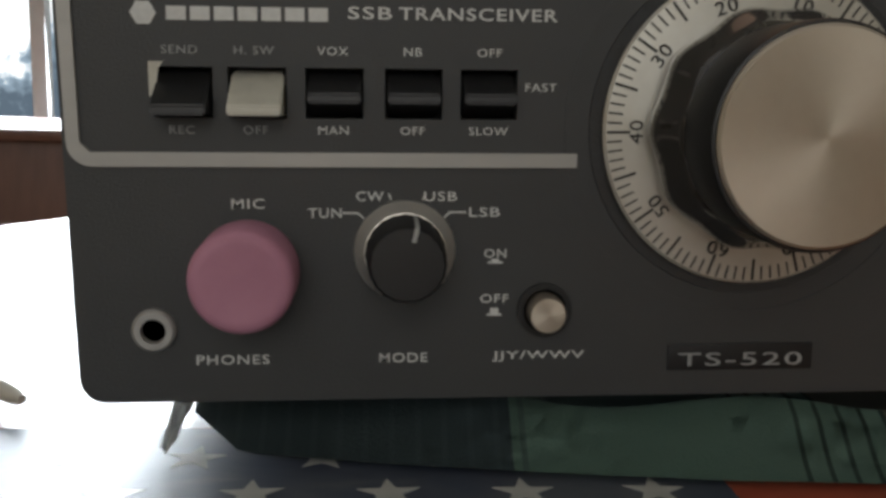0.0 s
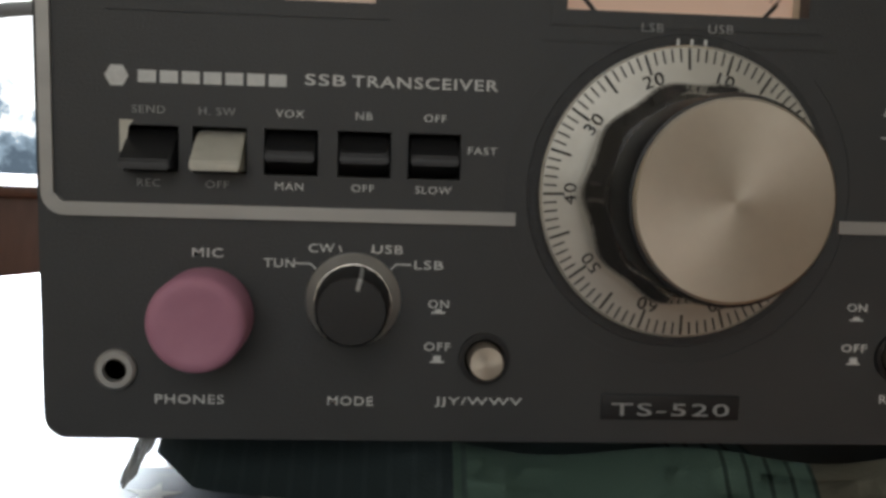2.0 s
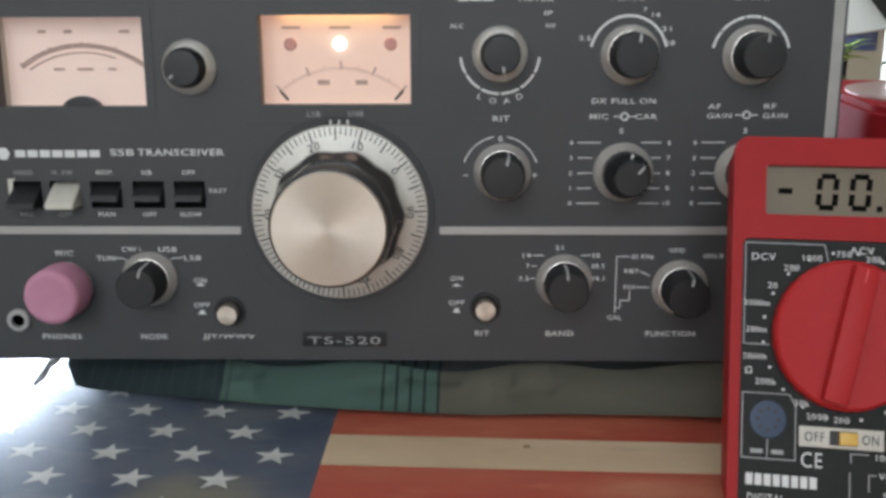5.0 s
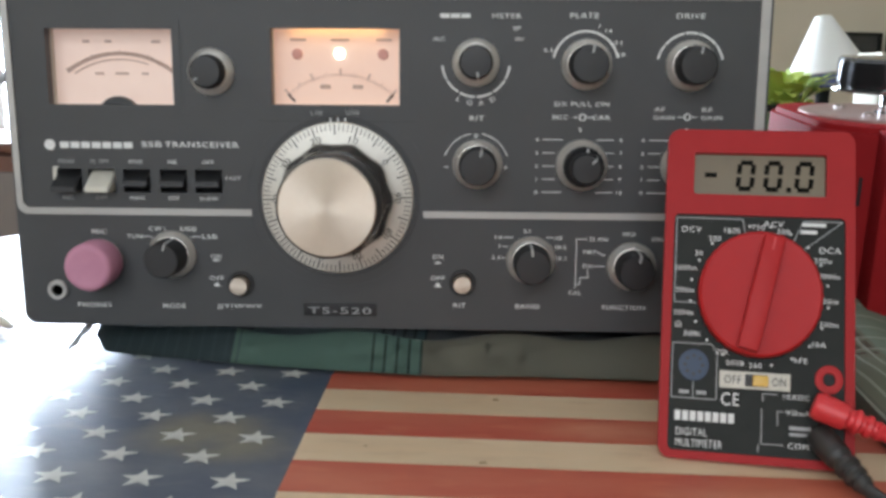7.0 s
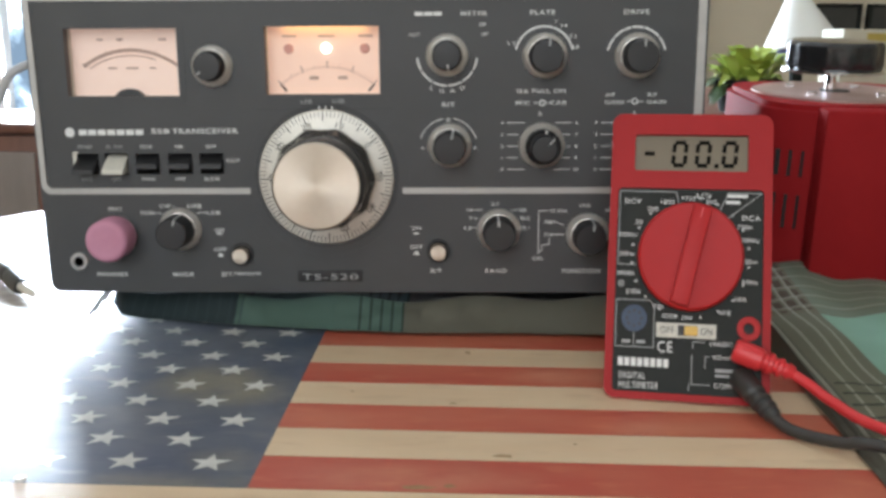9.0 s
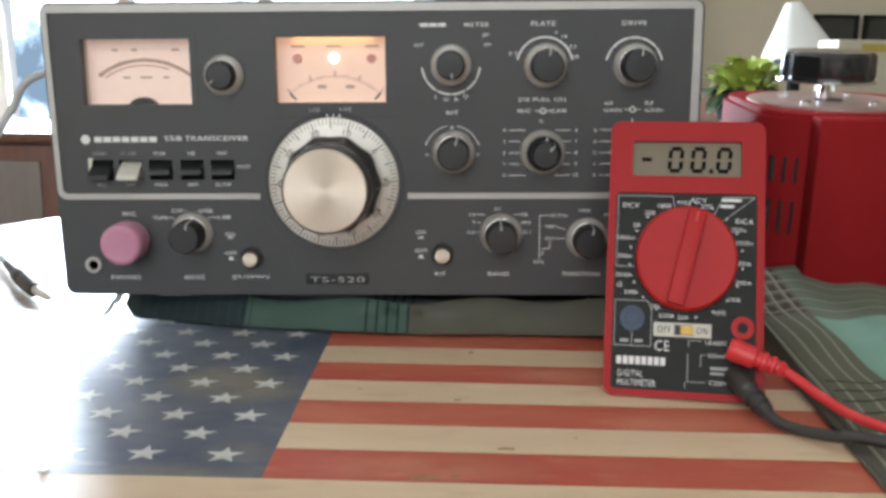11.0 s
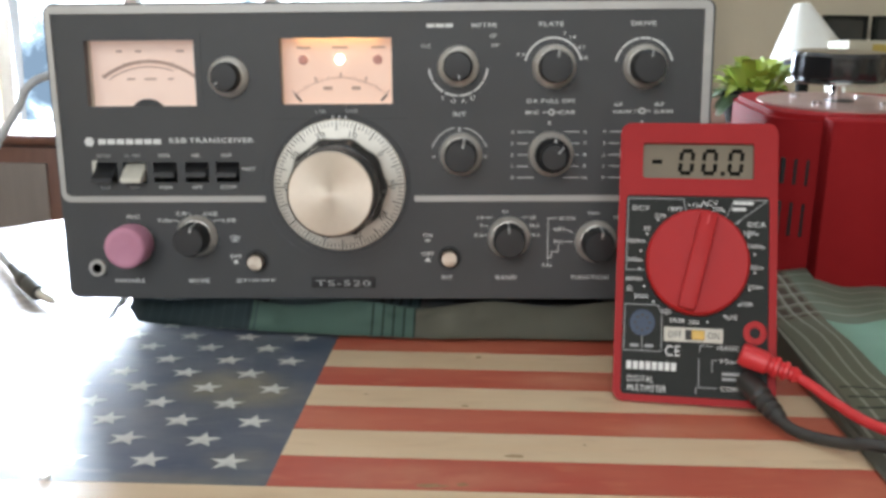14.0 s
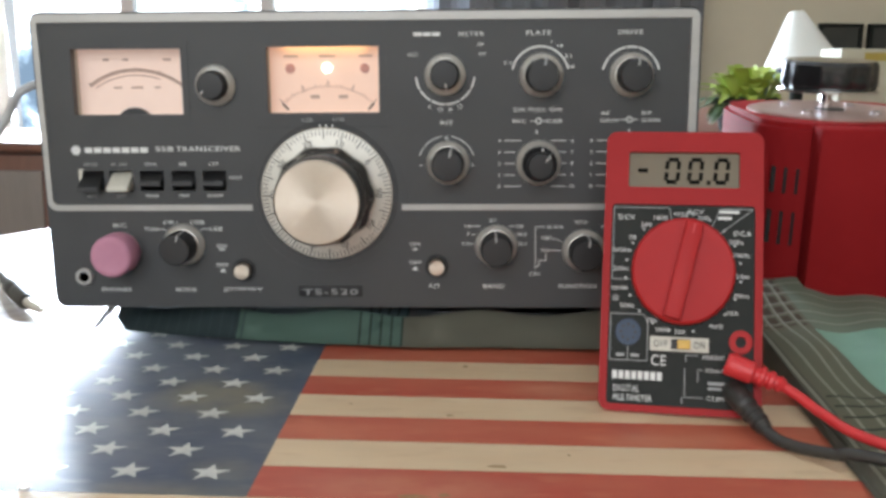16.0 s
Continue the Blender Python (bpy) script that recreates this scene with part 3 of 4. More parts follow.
X0, X1, Z0, Z1 = 0.40, 33.65, 1.87, 16.92


def lean(pts):
    """The set's near end draws in a little towards its foot."""
    return [(x + 0.20 * (Z1 - z) / 14.8 * max(0, 1 - (x - X0) / 6), z) for x, z in pts]


M1, M2 = (2.35, 7.9, 11.85, 15.12), (12.2, 17.8, 11.9, 15.17)
SW = [(c - 0.6, c + 0.6, 7.98, 9.02) for c in (3.0, 4.5, 6.08, 7.72, 9.3)]
bm = plate(bmesh.new(), lean(rounded(X0, X1, Z0, Z1, 0.55)), [rect(M1[0], M1[1], M1[2], M1[3]), rect(M2[0], M2[1], M2[2], M2[3]), *[rect(*s) for s in SW]], 0.0, 0.5)
part("front_panel", bm, PANEL, radio, "dark grey painted front panel")
bm = plate(bmesh.new(), lean(rounded(X0 + 0.05, X1 - 0.05, Z0 + 0.05, Z1 - 0.05, 0.5)), [], 1.6, 33.0)
part("case", bm, CASE, radio)
bm = plate(bmesh.new(), lean(rounded(X0 - 0.02, X1 + 0.02, Z0 - 0.02, Z1 + 0.02, 0.56)), [lean(rounded(X0 + 0.35, X1 - 0.35, Z0 + 0.35, Z1 - 0.35, 0.3))], 0.5, 1.6)
part("case_rim", bm, CASE, radio)
boxed("inner_chassis", (X0 + 1.0, X1 - 0.36, 1.3, 1.59, Z0 + 0.4, Z1 - 0.4), RECESS, radio)
for fx, fy in ((8.5, 6.5), (30.0, 6.5), (6.0, 29.0), (30.0, 29.0)):
    drop = 2.0 - 0.2 + fx * 0.02 - 0.30
    turned("foot", [(0.85, 0.0), (0.95, 0.1), (0.95, drop)], KNOB, radio, fx, fy, axis="z", seg=24).location = (0, 0, (2.0 - drop) * CM)

# silver line: down both sides, over the top, and inwards above the lower controls
bm = bmesh.new()
L, R2, T, S0, S1 = X0 + 0.10, X1 - 0.12, Z1 - 0.10, 6.98, 7.28
outer_l = [(11.2, S0), (L + 0.5, S0)] + [(L + 0.5 - 0.5 * math.sin(radians(a)), S0 + 0.5 - 0.5 * math.cos(radians(a))) for a in range(15, 91, 15)]
outer = outer_l + [(L, T - 0.4)] + [(L + 0.4 - 0.4 * math.cos(radians(a)), T - 0.4 + 0.4 * math.sin(radians(a))) for a in range(15, 91, 15)]
outer += [(R2 - 0.4, T)] + [(R2 - 0.4 + 0.4 * math.sin(radians(a)), T - 0.4 + 0.4 * math.cos(radians(a))) for a in range(15, 91, 15)]
outer += [(R2, S0 + 0.5)] + [(R2 - 0.5 + 0.5 * math.cos(radians(a)), S0 + 0.5 - 0.5 * math.sin(radians(a))) for a in range(15, 91, 15)] + [(18.85, S0)]
W1 = 0.40
inner = [(18.85, S1), (R2 - W1 - 0.2, S1), (R2 - W1, S1 + 0.2), (R2 - W1, T - W1), (L + 0.28, T - W1), (L + 0.28, S1 + 0.2), (L + 0.48, S1), (11.2, S1)]
plate(bm, lean(outer + inner), [], -0.10, 0.0)
part("trim", bm, TRIM, radio, "matt silver trim line")

# lit meters
for (x0, x1, z0, z1), face in ((M1, METER_A), (M2, METER_B)):
    boxed("meter_face", (x0 - 0.1, x1 + 0.1, 1.0, 1.1, z0 - 0.1, z1 + 0.3), face, radio, label="glowing pinkish meter face")
    bm = plate(bmesh.new(), rect(x0 - 0.35, x1 + 0.35, z0 - 0.35, z1 + 0.35), [rect(x0, x1, z0, z1)], -0.03, 0.0)
    part("meter_bezel", bm, PANEL, radio)
    bm = plate(bmesh.new(), rect(x0 - 0.3, x1 + 0.3, z0 - 0.3, z1 + 0.5), [rect(x0 - 0.05, x1 + 0.05, z0 - 0.02, z1 + 0.22)], 0.5, 1.0)
    part("meter_well", bm, CREAM, radio)
boxed("bulb_strip", (12.9, 17.1, 0.62, 0.74, 15.25, 15.34), GLOW, radio, label="amber lamp inside the meter")
bm = arc_strip(bmesh.new(), 5.25, 10.1, 3.98, 0.085, -37, 38, 0.95, 1.0, 30)
for k in range(21):
    a = radians(-36 + 3.6 * k)
    ln = 0.16 if k % 5 == 0 else 0.09
    bar(bm, 5.25 + 3.98 * math.sin(a), 10.1 + 3.98 * math.cos(a), 5.25 + (3.98 + ln) * math.sin(a), 10.1 + (3.98 + ln) * math.cos(a), 0.04, 0.95, 1.0)
part("meter_scale", bm, MARK, radio)
part("meter_scale", arc_strip(bmesh.new(), 5.25, 10.1, 3.72, 0.03, -34, 20, 0.95, 1.0, 30), MARK, radio)
bars([(3.6, 3.9), (4.6, 4.9), (6.7, 7.1)], 14.6, 0.12, 0.97, radio, MARK)
bars([(4.1, 4.5), (5.0, 5.6), (6.2, 6.5)], 13.2, 0.1, 0.97, radio, MARK)
turned("meter_hub", [(0.95, 0.55), (0.95, 0.8), (0.6, 0.9)], CASE, radio, 5.2, 11.25, seg=32)
turned("pilot_lamp", [(0.22, 0.85), (0.24, 0.95), (0.24, 1.0)], PILOT, radio, 15.08, 14.12, label="white glowing pilot lamp", seg=24)
for x in (13.2, 17.0):
    turned("indicator", [(0.21, 0.9), (0.24, 0.95), (0.24, 1.0)], MARK_RED, radio, x, 14.1, label="unlit red indicator", seg=20)
bm = bmesh.new()
for k in range(-20, 21):
    a = radians(k * 2.05)
    ln = 0.34 if k % 10 == 0 else (0.2 if k % 5 == 0 else 0.12)
    cx, cz, r = 15.1, 9.7, 3.45
    bar(bm, cx + r * math.sin(a), cz + r * math.cos(a), cx + (r + ln) * math.sin(a), cz + (r + ln) * math.cos(a), 0.07 if k % 10 == 0 else 0.03, 0.95, 1.0)
part("meter_scale", bm, MARK, radio)
for x0, z0, x1, z1 in ((12.75, 12.35, 13.05, 12.02), (17.15, 12.02, 17.45, 12.35)):
    part("meter_mark", bar(bmesh.new(), x0, z0, x1, z1, 0.09, 0.95, 1.0), INK, radio)
bars([(14.2, 14.65), (15.65, 16.1)], 12.68, 0.18, 0.97, radio, MARK)
bars([(12.9, 13.6), (14.7, 15.5), (16.7, 17.4)], 14.72, 0.10, 0.97, radio, MARK)
letters("LSB", 14.17, 11.56, 0.2, -0.045, radio, DIM)
letters("USB", 15.75, 11.58, 0.2, -0.045, radio, DIM)
part("groove", bar(bmesh.new(), 11.6, 11.2, 18.5, 11.2, 0.05, -0.02, 0.0), CASE, radio)
for x in (14.78, 15.1, 15.42):
    part("index_mark", bar(bmesh.new(), x, 11.1, x, 11.34, 0.07, -0.03, 0.0), WHITE, radio)

# main tuning dial
DX, DZ = 15.06, 7.83
part("dial_groove", arc_strip(bmesh.new(), DX, DZ, 4.08, 0.06, 48, 312, -0.02, 0.0, 80), PANEL, radio)
# No recess is cut; a darker ring stands in for its shade.
turned("dial_recess_shade", [(3.62, 0.01), (3.60, -0.03), (3.4, -0.02)], CASE, radio, DX, DZ, seg=96)
dial = turned("tuning_dial", [(3.33, -0.10), (3.36, -0.20), (3.30, -0.26), (1.5, -0.48)], DIAL, radio, DX, DZ, "silver calibrated dial ring", seg=128)


def on_dial(r):
    return -0.26 - (3.30 - r) * 0.122


def tick(ln, w):
    bm = bmesh.new()
    q = [(w / 2, 3.28), (w / 2, 3.28 - ln), (-w / 2, 3.28 - ln), (-w / 2, 3.28)]
    f = [bm.verts.new((x, on_dial(r) - 0.012, r)) for x, r in q]
    g = [bm.verts.new((x, on_dial(r) + 0.02, r)) for x, r in q]
    bm.faces.new(f)
    for j in range(4):
        bm.faces.new((f[j], f[(j + 1) % 4], g[(j + 1) % 4], g[j]))
    return finish("graduation", bm, INK, dial, smooth=False)


models = {True: tick(0.48, 0.058), False: tick(0.30, 0.040)}
for k in range(100):
    long = k % 5 == 0
    ob = models[long] if k in (0, 1) else models[long].copy()
    if k > 1:
        scene.collection.objects.link(ob)
    ob.location = (DX * CM, 0, DZ * CM)
    ob.rotation_euler = (0, radians(-(k - 14.6) * 3.6), 0)
for v in range(0, 100, 10):
    a = -(v - 14.6) * 3.6
    letters(str(v), DX + 2.68 * math.sin(radians(a)), DZ + 2.68 * math.cos(radians(a)), 0.29, on_dial(2.68) - 0.03, dial, INK, turn=a, name="number")
knob = turned("tuning_knob", [(2.36, -0.50), (2.46, -0.62), (2.50, -1.00), (2.42, -1.25), (2.28, -1.5), (2.20, -1.8)], FLUTED, radio, DX, DZ, "glossy black tuning knob with an aluminium face", seg=120, flutes=10, depth=0.022)
turned("grip", [(2.14, -1.7), (2.14, -3.20), (2.11, -3.27), (2.0, -3.3)], KNOB, knob, DX, DZ, seg=72)
turned("knob_face", [(2.05, -3.29), (2.05, -3.36), (1.99, -3.42), (0.4, -3.425)], ALU, knob, DX, DZ, "spun aluminium knob face", seg=96)


def side_pointer(k, cx, cz, turn, cap, near, long, front=0.58):
    """A white line along a knob's side and over its front edge."""
    a = radians(turn)
    s, c = math.sin(a), math.cos(a)
    bm = bmesh.new()
    w = 0.045
    line = [(cap + 0.035, -near), (cap + 0.012, -0.75 if near < 0.7 else -near - 0.2), (cap - 0.035, -long + 0.06), (cap - 0.10, -long - 0.025), (cap * front, -long - 0.035)]
    rows = []
    for r, y in line:
        rows.append([bm.verts.new((cx + r * s + d * c, y, cz + r * c - d * s)) for d in (-w, w)])
    for p, q in zip(rows, rows[1:]):
        bm.faces.new((p[0], p[1], q[1], q[0]))
    bmesh.ops.solidify(bm, geom=bm.faces[:], thickness=0.03)
    return part("pointer", bm, WHITE, k)


def small_knob(cx, cz, turn, skirt=1.06, cap=0.82, long=1.4, name="control_knob", label="black knob on a silver skirt"):
    k = turned(name, [(skirt, 0.0), (skirt + 0.02, -0.10), (skirt - 0.04, -0.18), (cap + 0.05, -0.46), (cap, -0.48)], SKIRT, radio, cx, cz, label, seg=48)
    turned("cap", [(cap + 0.02, -0.42), (cap + 0.02, -0.7), (cap, -0.75), (cap - 0.04, -long + 0.08), (cap - 0.10, -long), (0.3, -long - 0.01)], KNOB, k, cx, cz, seg=60, flutes=20, depth=0.012)
    side_pointer(k, cx, cz, turn, cap, 0.5, long)
    return k


def double_knob(cx, cz, lower, upper):
    k = turned("dual_control_knob", [(1.10, 0.0), (1.12, -0.12), (1.06, -0.22), (0.80, -0.58)], SKIRT, radio, cx, cz, "stacked pair of black knobs on a silver skirt", seg=48)
    turned("ring", [(0.84, -0.5), (0.86, -0.6), (0.86, -1.12), (0.80, -1.2), (0.6, -1.12)], KNOB, k, cx, cz, seg=60, flutes=20, depth=0.02)
    a = radians(lower)
    part("pointer", bar(bmesh.new(), cx + 0.66 * math.sin(a), cz + 0.66 * math.cos(a), cx + 0.83 * math.sin(a), cz + 0.83 * math.cos(a), 0.07, -1.23, -1.0), WHITE, k)
    turned("cap", [(0.64, -1.05), (0.64, -1.95), (0.58, -2.03), (0.2, -2.04)], KNOB, k, cx, cz, seg=60, flutes=18, depth=0.015)
    side_pointer(k, cx, cz, upper, 0.69, 1.2, 2.05, 0.45)
    return k


small_knob(21.22, 9.38, 13, long=1.7)
small_knob(25.85, 13.7, 9, long=1.6)
small_knob(30.3, 13.68, 9, long=1.6)
small_knob(23.66, 5.12, -4, long=1.7)
small_knob(28.12, 4.9, 10, long=1.7)
small_knob(7.54, 5.2, 14, long=1.7)
small_knob(9.6, 13.3, 232, 1.0, 0.72, 1.1)
small_knob(21.1, 13.75, 172, 1.0, 0.72, 1.7)
double_knob(25.76, 9.38, 10, 44)
double_knob(30.3, 9.38, 5, 20)

# microphone socket with its pink cap, phones jack, push buttons
turned("mic_socket", [(1.0, 0.0), (1.0, -0.4), (0.9, -0.45)], SKIRT, radio, 4.26, 4.85, seg=48)
turned("socket_cap", [(1.05, -0.2), (1.08, -0.4), (1.06, -1.48), (1.01, -1.60), (0.93, -1.67), (0.78, -1.69), (0.62, -1.66), (0.1, -1.65)], PINK, radio, 4.26, 4.84, "pink rubber dust cap", seg=56)
turned("phones_jack", [(0.46, 0.0), (0.46, -0.14), (0.40, -0.2), (0.27, -0.2), (0.25, 0.0)], TRIM, radio, 2.22, 3.5, seg=36)
turned("jack_hole", [(0.26, -0.03), (0.1, -0.03)], RECESS, radio, 2.22, 3.5, seg=24)
for x, z in ((10.6, 3.86), (20.62, 4.05)):
    turned("button_collar", [(0.60, 0.0), (0.60, -0.1), (0.47, -0.1), (0.46, 0.0)], RECESS, radio, x, z, seg=36)
    turned("push_button", [(0.41, 0.0), (0.41, -0.50), (0.37, -0.56), (0.1, -0.57)], ALU, radio, x, z, "silver push button", seg=36)

# lever switches
for k, (x0, x1, z0, z1) in enumerate(SW):
    boxed("switch_well", (x0 - 0.05, x1 + 0.05, 0.95, 1.05, z0 - 0.05, z1 + 0.05), RECESS, radio)
    bm = bmesh.new()
    down = k in (0, 1)
    tip = -0.75 if down else -0.42
    prof = [(0.9, z1 - 0.05), (0.25, z1 - 0.1), (tip, z0 + (0.28 if down else 0.52)), (tip - 0.02, z0 + (0.08 if down else 0.34)), (0.4, z0 + 0.05), (0.9, z0 + 0.05)]
    sides = [[bm.verts.new((x, y, z)) for y, z in prof] for x in (x0 + 0.06, x1 - 0.06)]
    bm.faces.new(sides[0])
    bm.faces.new(sides[1])
    for j in range(len(prof)):
        bm.faces.new((sides[0][j], sides[0][(j + 1) % 6], sides[1][(j + 1) % 6], sides[1][j]))
    bmesh.ops.bevel(bm, geom=bm.edges[:], offset=0.04, segments=2, affect="EDGES")
    part("switch_lever", bm, CREAM if k == 1 else KNOB, radio, "cream lever pressed down" if k == 1 else "")
part("switch_marker", plate(bmesh.new(), [(2.32, 9.12), (2.62, 9.12), (2.52, 8.98), (2.45, 8.5), (2.32, 8.4)], [], -0.02, 0.0), CREAM, radio)

# writing
YL = -0.012
turned("emblem", [(0.26, 0.0), (0.26, -0.02), (0.1, -0.03)], WHITE, radio, 2.26, 10.08, seg=6)
bars([(2.72 + 0.475 * k, 3.11 + 0.475 * k) for k in range(7)], 10.08, 0.27, YL, radio, WHITE, "brand_bar")
letters("SSB", 6.82, 10.13, 0.25, YL, radio, WHITE, 0.90, bold=0.01)
letters("TRANSCEIVER", 9.06, 10.13, 0.25, YL, radio, WHITE, 3.29, bold=0.01)
for x, a, b in ((2.95, "SEND", "REC"), (4.45, "H. SW", "OFF"), (6.05, "VOX", "MAN"), (7.7, "NB", "OFF"), (9.3, "OFF", "SLOW")):
    letters(a, x, 9.36, 0.17, YL, radio, DIM if x < 5 else WHITE)
    letters(b, x, 7.74, 0.17, YL, radio, DIM if x < 5 else WHITE)
letters("FAST", 10.4, 8.66, 0.17, YL, radio, WHITE, 0.66)
for text, x, z, h, w in (("MIC", 4.25, 6.2, 0.21, 0.68), ("PHONES", 3.85, 2.81, 0.21, 1.55), ("MODE", 7.52, 2.81, 0.21, 1.05), ("JJY/WWV", 10.5, 2.81, 0.23, 2.05),
                         ("TUN", 5.85, 6.0, 0.20, 0.7), ("CW", 6.8, 6.36, 0.20, 0.58), ("USB", 8.3, 6.36, 0.20, 0.7), ("LSB", 9.25, 6.02, 0.20, 0.66),
                         ("ON", 9.5, 5.12, 0.19, 0.48), ("OFF", 9.5, 4.12, 0.19, 0.62), ("ON", 19.5, 5.22, 0.19, 0.48), ("OFF", 19.5, 4.24, 0.19, 0.62),
                         ("RIT", 20.5, 3.0, 0.2, 0.55), ("BAND", 23.54, 3.0, 0.2, 1.08), ("FUNCTION", 27.85, 3.0, 0.2, 1.9), ("RIT", 21.17, 11.38, 0.21, 0.62),
                         ("PLATE", 25.7, 15.75, 0.22, 1.2), ("DRIVE", 30.2, 15.75, 0.22, 1.2), ("DX PULL ON", 25.7, 12.02, 0.2, 2.35), ("MIC", 24.8, 11.45, 0.2, 0.68),
                         ("CAR", 26.55, 11.45, 0.2, 0.8), ("AF", 29.05, 11.82, 0.18, 0.45), ("GAIN", 29.25, 11.47, 0.18, 0.9), ("RF", 31.1, 11.82, 0.18, 0.45),
                         ("GAIN", 31.3, 11.47, 0.18, 0.9), ("METER", 22.4, 15.72, 0.2, 1.25), ("0", 21.15, 10.62, 0.2, 0.16), ("14", 22.2, 6.14, 0.17, 0.3),
                         ("7", 22.25, 5.72, 0.17, 0.14), ("3.5", 22.1, 5.22, 0.17, 0.38), ("21", 23.45, 6.44, 0.17, 0.3), ("28", 24.85, 6.14, 0.17, 0.32),
                         ("28.5", 24.95, 5.72, 0.17, 0.5), ("29.1", 24.95, 5.22, 0.17, 0.5), ("25 KHz", 26.65, 6.1, 0.17, 0.85), ("RMT", 26.25, 5.52, 0.17, 0.55),
                         ("FIX", 26.2, 4.88, 0.17, 0.45), ("VFO", 27.95, 6.34, 0.17, 0.6), ("VFO.R", 29.35, 6.12, 0.17, 0.8), ("CAL", 25.65, 3.66, 0.18, 0.55),
                         ("3.5", 24.2, 14.3, 0.17, 0.42), ("7", 26.35, 15.3, 0.15, 0.12), ("14", 26.75, 15.12, 0.17, 0.28), ("21", 27.15, 14.62, 0.17, 0.34), ("28", 27.3, 14.12, 0.17, 0.36), ("5", 25.65, 10.92, 0.18, 0.15),
                         ("5", 30.25, 10.92, 0.18, 0.15), ("HV", 22.95, 14.75, 0.17, 0.34), ("ALC", 19.5, 14.75, 0.17, 0.5), ("IP", 22.85, 15.2, 0.17, 0.3)):
    letters(text, x, z, h, YL, radio, WHITE, w, bold=0.004)
bars([(19.55, 19.95), (20.0, 20.4), (20.45, 20.85)], 15.72, 0.18, YL, radio, WHITE)
for k, ch in enumerate("LOAD"):
    a = 180 + (1.5 - k) * 17
    letters(ch, 21.1 + 1.72 * math.sin(radians(a)), 13.75 + 1.72 * math.cos(radians(a)), 0.21, YL, radio, WHITE, turn=a - 180)
for base, side in ((25.65, (6, 7, 8, 9, 10)), (30.25, (6, 7, 8, 9, 10))):
    for k in range(5):
        z = 8.18 + 0.575 * k
        letters(str(k), base - 1.85, z, 0.17, YL, radio, WHITE)
        letters(str(side[4 - k]), base + 1.8, z, 0.17, YL, radio, WHITE)
        part("scale_line", bar(bmesh.new(), base - 1.6, z, base - (0.75 if k in (0, 4) else 1.05), z, 0.035, -0.02, 0.0), WHITE, radio)
        part("scale_line", bar(bmesh.new(), base + (0.75 if k in (0, 4) else 1.05), z, base + 1.5, z, 0.035, -0.02, 0.0), WHITE, radio)
for cx, z in ((25.75, 11.45), (30.25, 11.5)):
    bm = arc_strip(bmesh.new(), cx, z, 0.13, 0.03, 0, 360, -0.02, 0.0)
    bar(bm, cx - 0.42, z, cx - 0.17, z, 0.04, -0.02, 0.0)
    bar(bm, cx + 0.17, z, cx + 0.42, z, 0.04, -0.02, 0.0)
    part("legend_symbol", bm, WHITE, radio)
for cx, cz, r, spans in ((21.15, 9.3, 1.42, ((-72, -10), (10, 72))), (25.8, 13.7, 1.40, ((-78, 78),)), (30.25, 13.65, 1.40, ((-78, -52), (-50, -12), (-10, 12), (14, 48), (50, 78))),
                         (21.1, 13.75, 1.45, ((95, 118), (121, 148), (151, 178), (181, 208), (211, 238), (241, 265)))):
    for a0, a1 in spans:
        part("scale_arc", arc_strip(bmesh.new(), cx, cz, r, 0.045 if r < 1.42 or cx == 21.1 else 0.02, a0, a1, -0.02, 0.0, 14), WHITE, radio)
for x, z, x1, z1 in ((19.75, 9.25, 19.95, 9.25), (22.35, 9.25, 22.55, 9.25), (22.45, 9.15, 22.45, 9.35), (19.78, 9.75, 19.86, 9.95), (22.44, 9.95, 22.52, 9.75),
                     (6.22, 6.0, 6.55, 6.0), (6.55, 6.0, 6.68, 5.88), (8.5, 6.02, 8.85, 6.02), (8.5, 6.02, 8.38, 5.9), (7.2, 6.42, 7.25, 6.28), (7.98, 6.42, 7.93, 6.28),
                     (22.4, 6.14, 22.85, 6.14), (22.4, 5.72, 22.6, 5.72), (22.35, 5.22, 22.55, 5.22), (24.3, 6.14, 24.65, 6.14),
                     (25.66, 6.1, 25.66, 3.85), (25.66, 6.1, 26.15, 6.1), (25.66, 4.05, 25.85, 4.05), (25.85, 4.05, 25.85, 4.35), (25.85, 4.35, 26.2, 4.35), (26.2, 4.35, 26.2, 4.72),
                     (26.55, 5.52, 26.95, 5.35), (26.45, 4.88, 26.95, 4.88)):
    part("legend_line", bar(bmesh.new(), x, z, x1, z1, 0.035, -0.02, 0.0), WHITE, radio)
for bx in (9.5, 19.5):
    bm = bmesh.new()
    box(bm, bx - 0.16, bx + 0.16, -0.02, 0.0, 4.9, 4.94)
    box(bm, bx - 0.08, bx + 0.08, -0.02, 0.0, 4.94, 5.0)
    low = 3.74 if bx < 10 else 3.84
    box(bm, bx - 0.16, bx + 0.16, -0.02, 0.0, low, low + 0.04)
    box(bm, bx - 0.09, bx + 0.09, -0.02, 0.0, low + 0.04, low + 0.17)
    part("legend_symbol", bm, WHITE, radio)
boxed("model_plate", (13.42, 16.75, -0.06, 0.0, 2.45, 3.05), RECESS, radio, 0.02, "black model plate")
letters("TS-520", 15.08, 2.70, 0.3, -0.075, radio, DIM, 2.85)

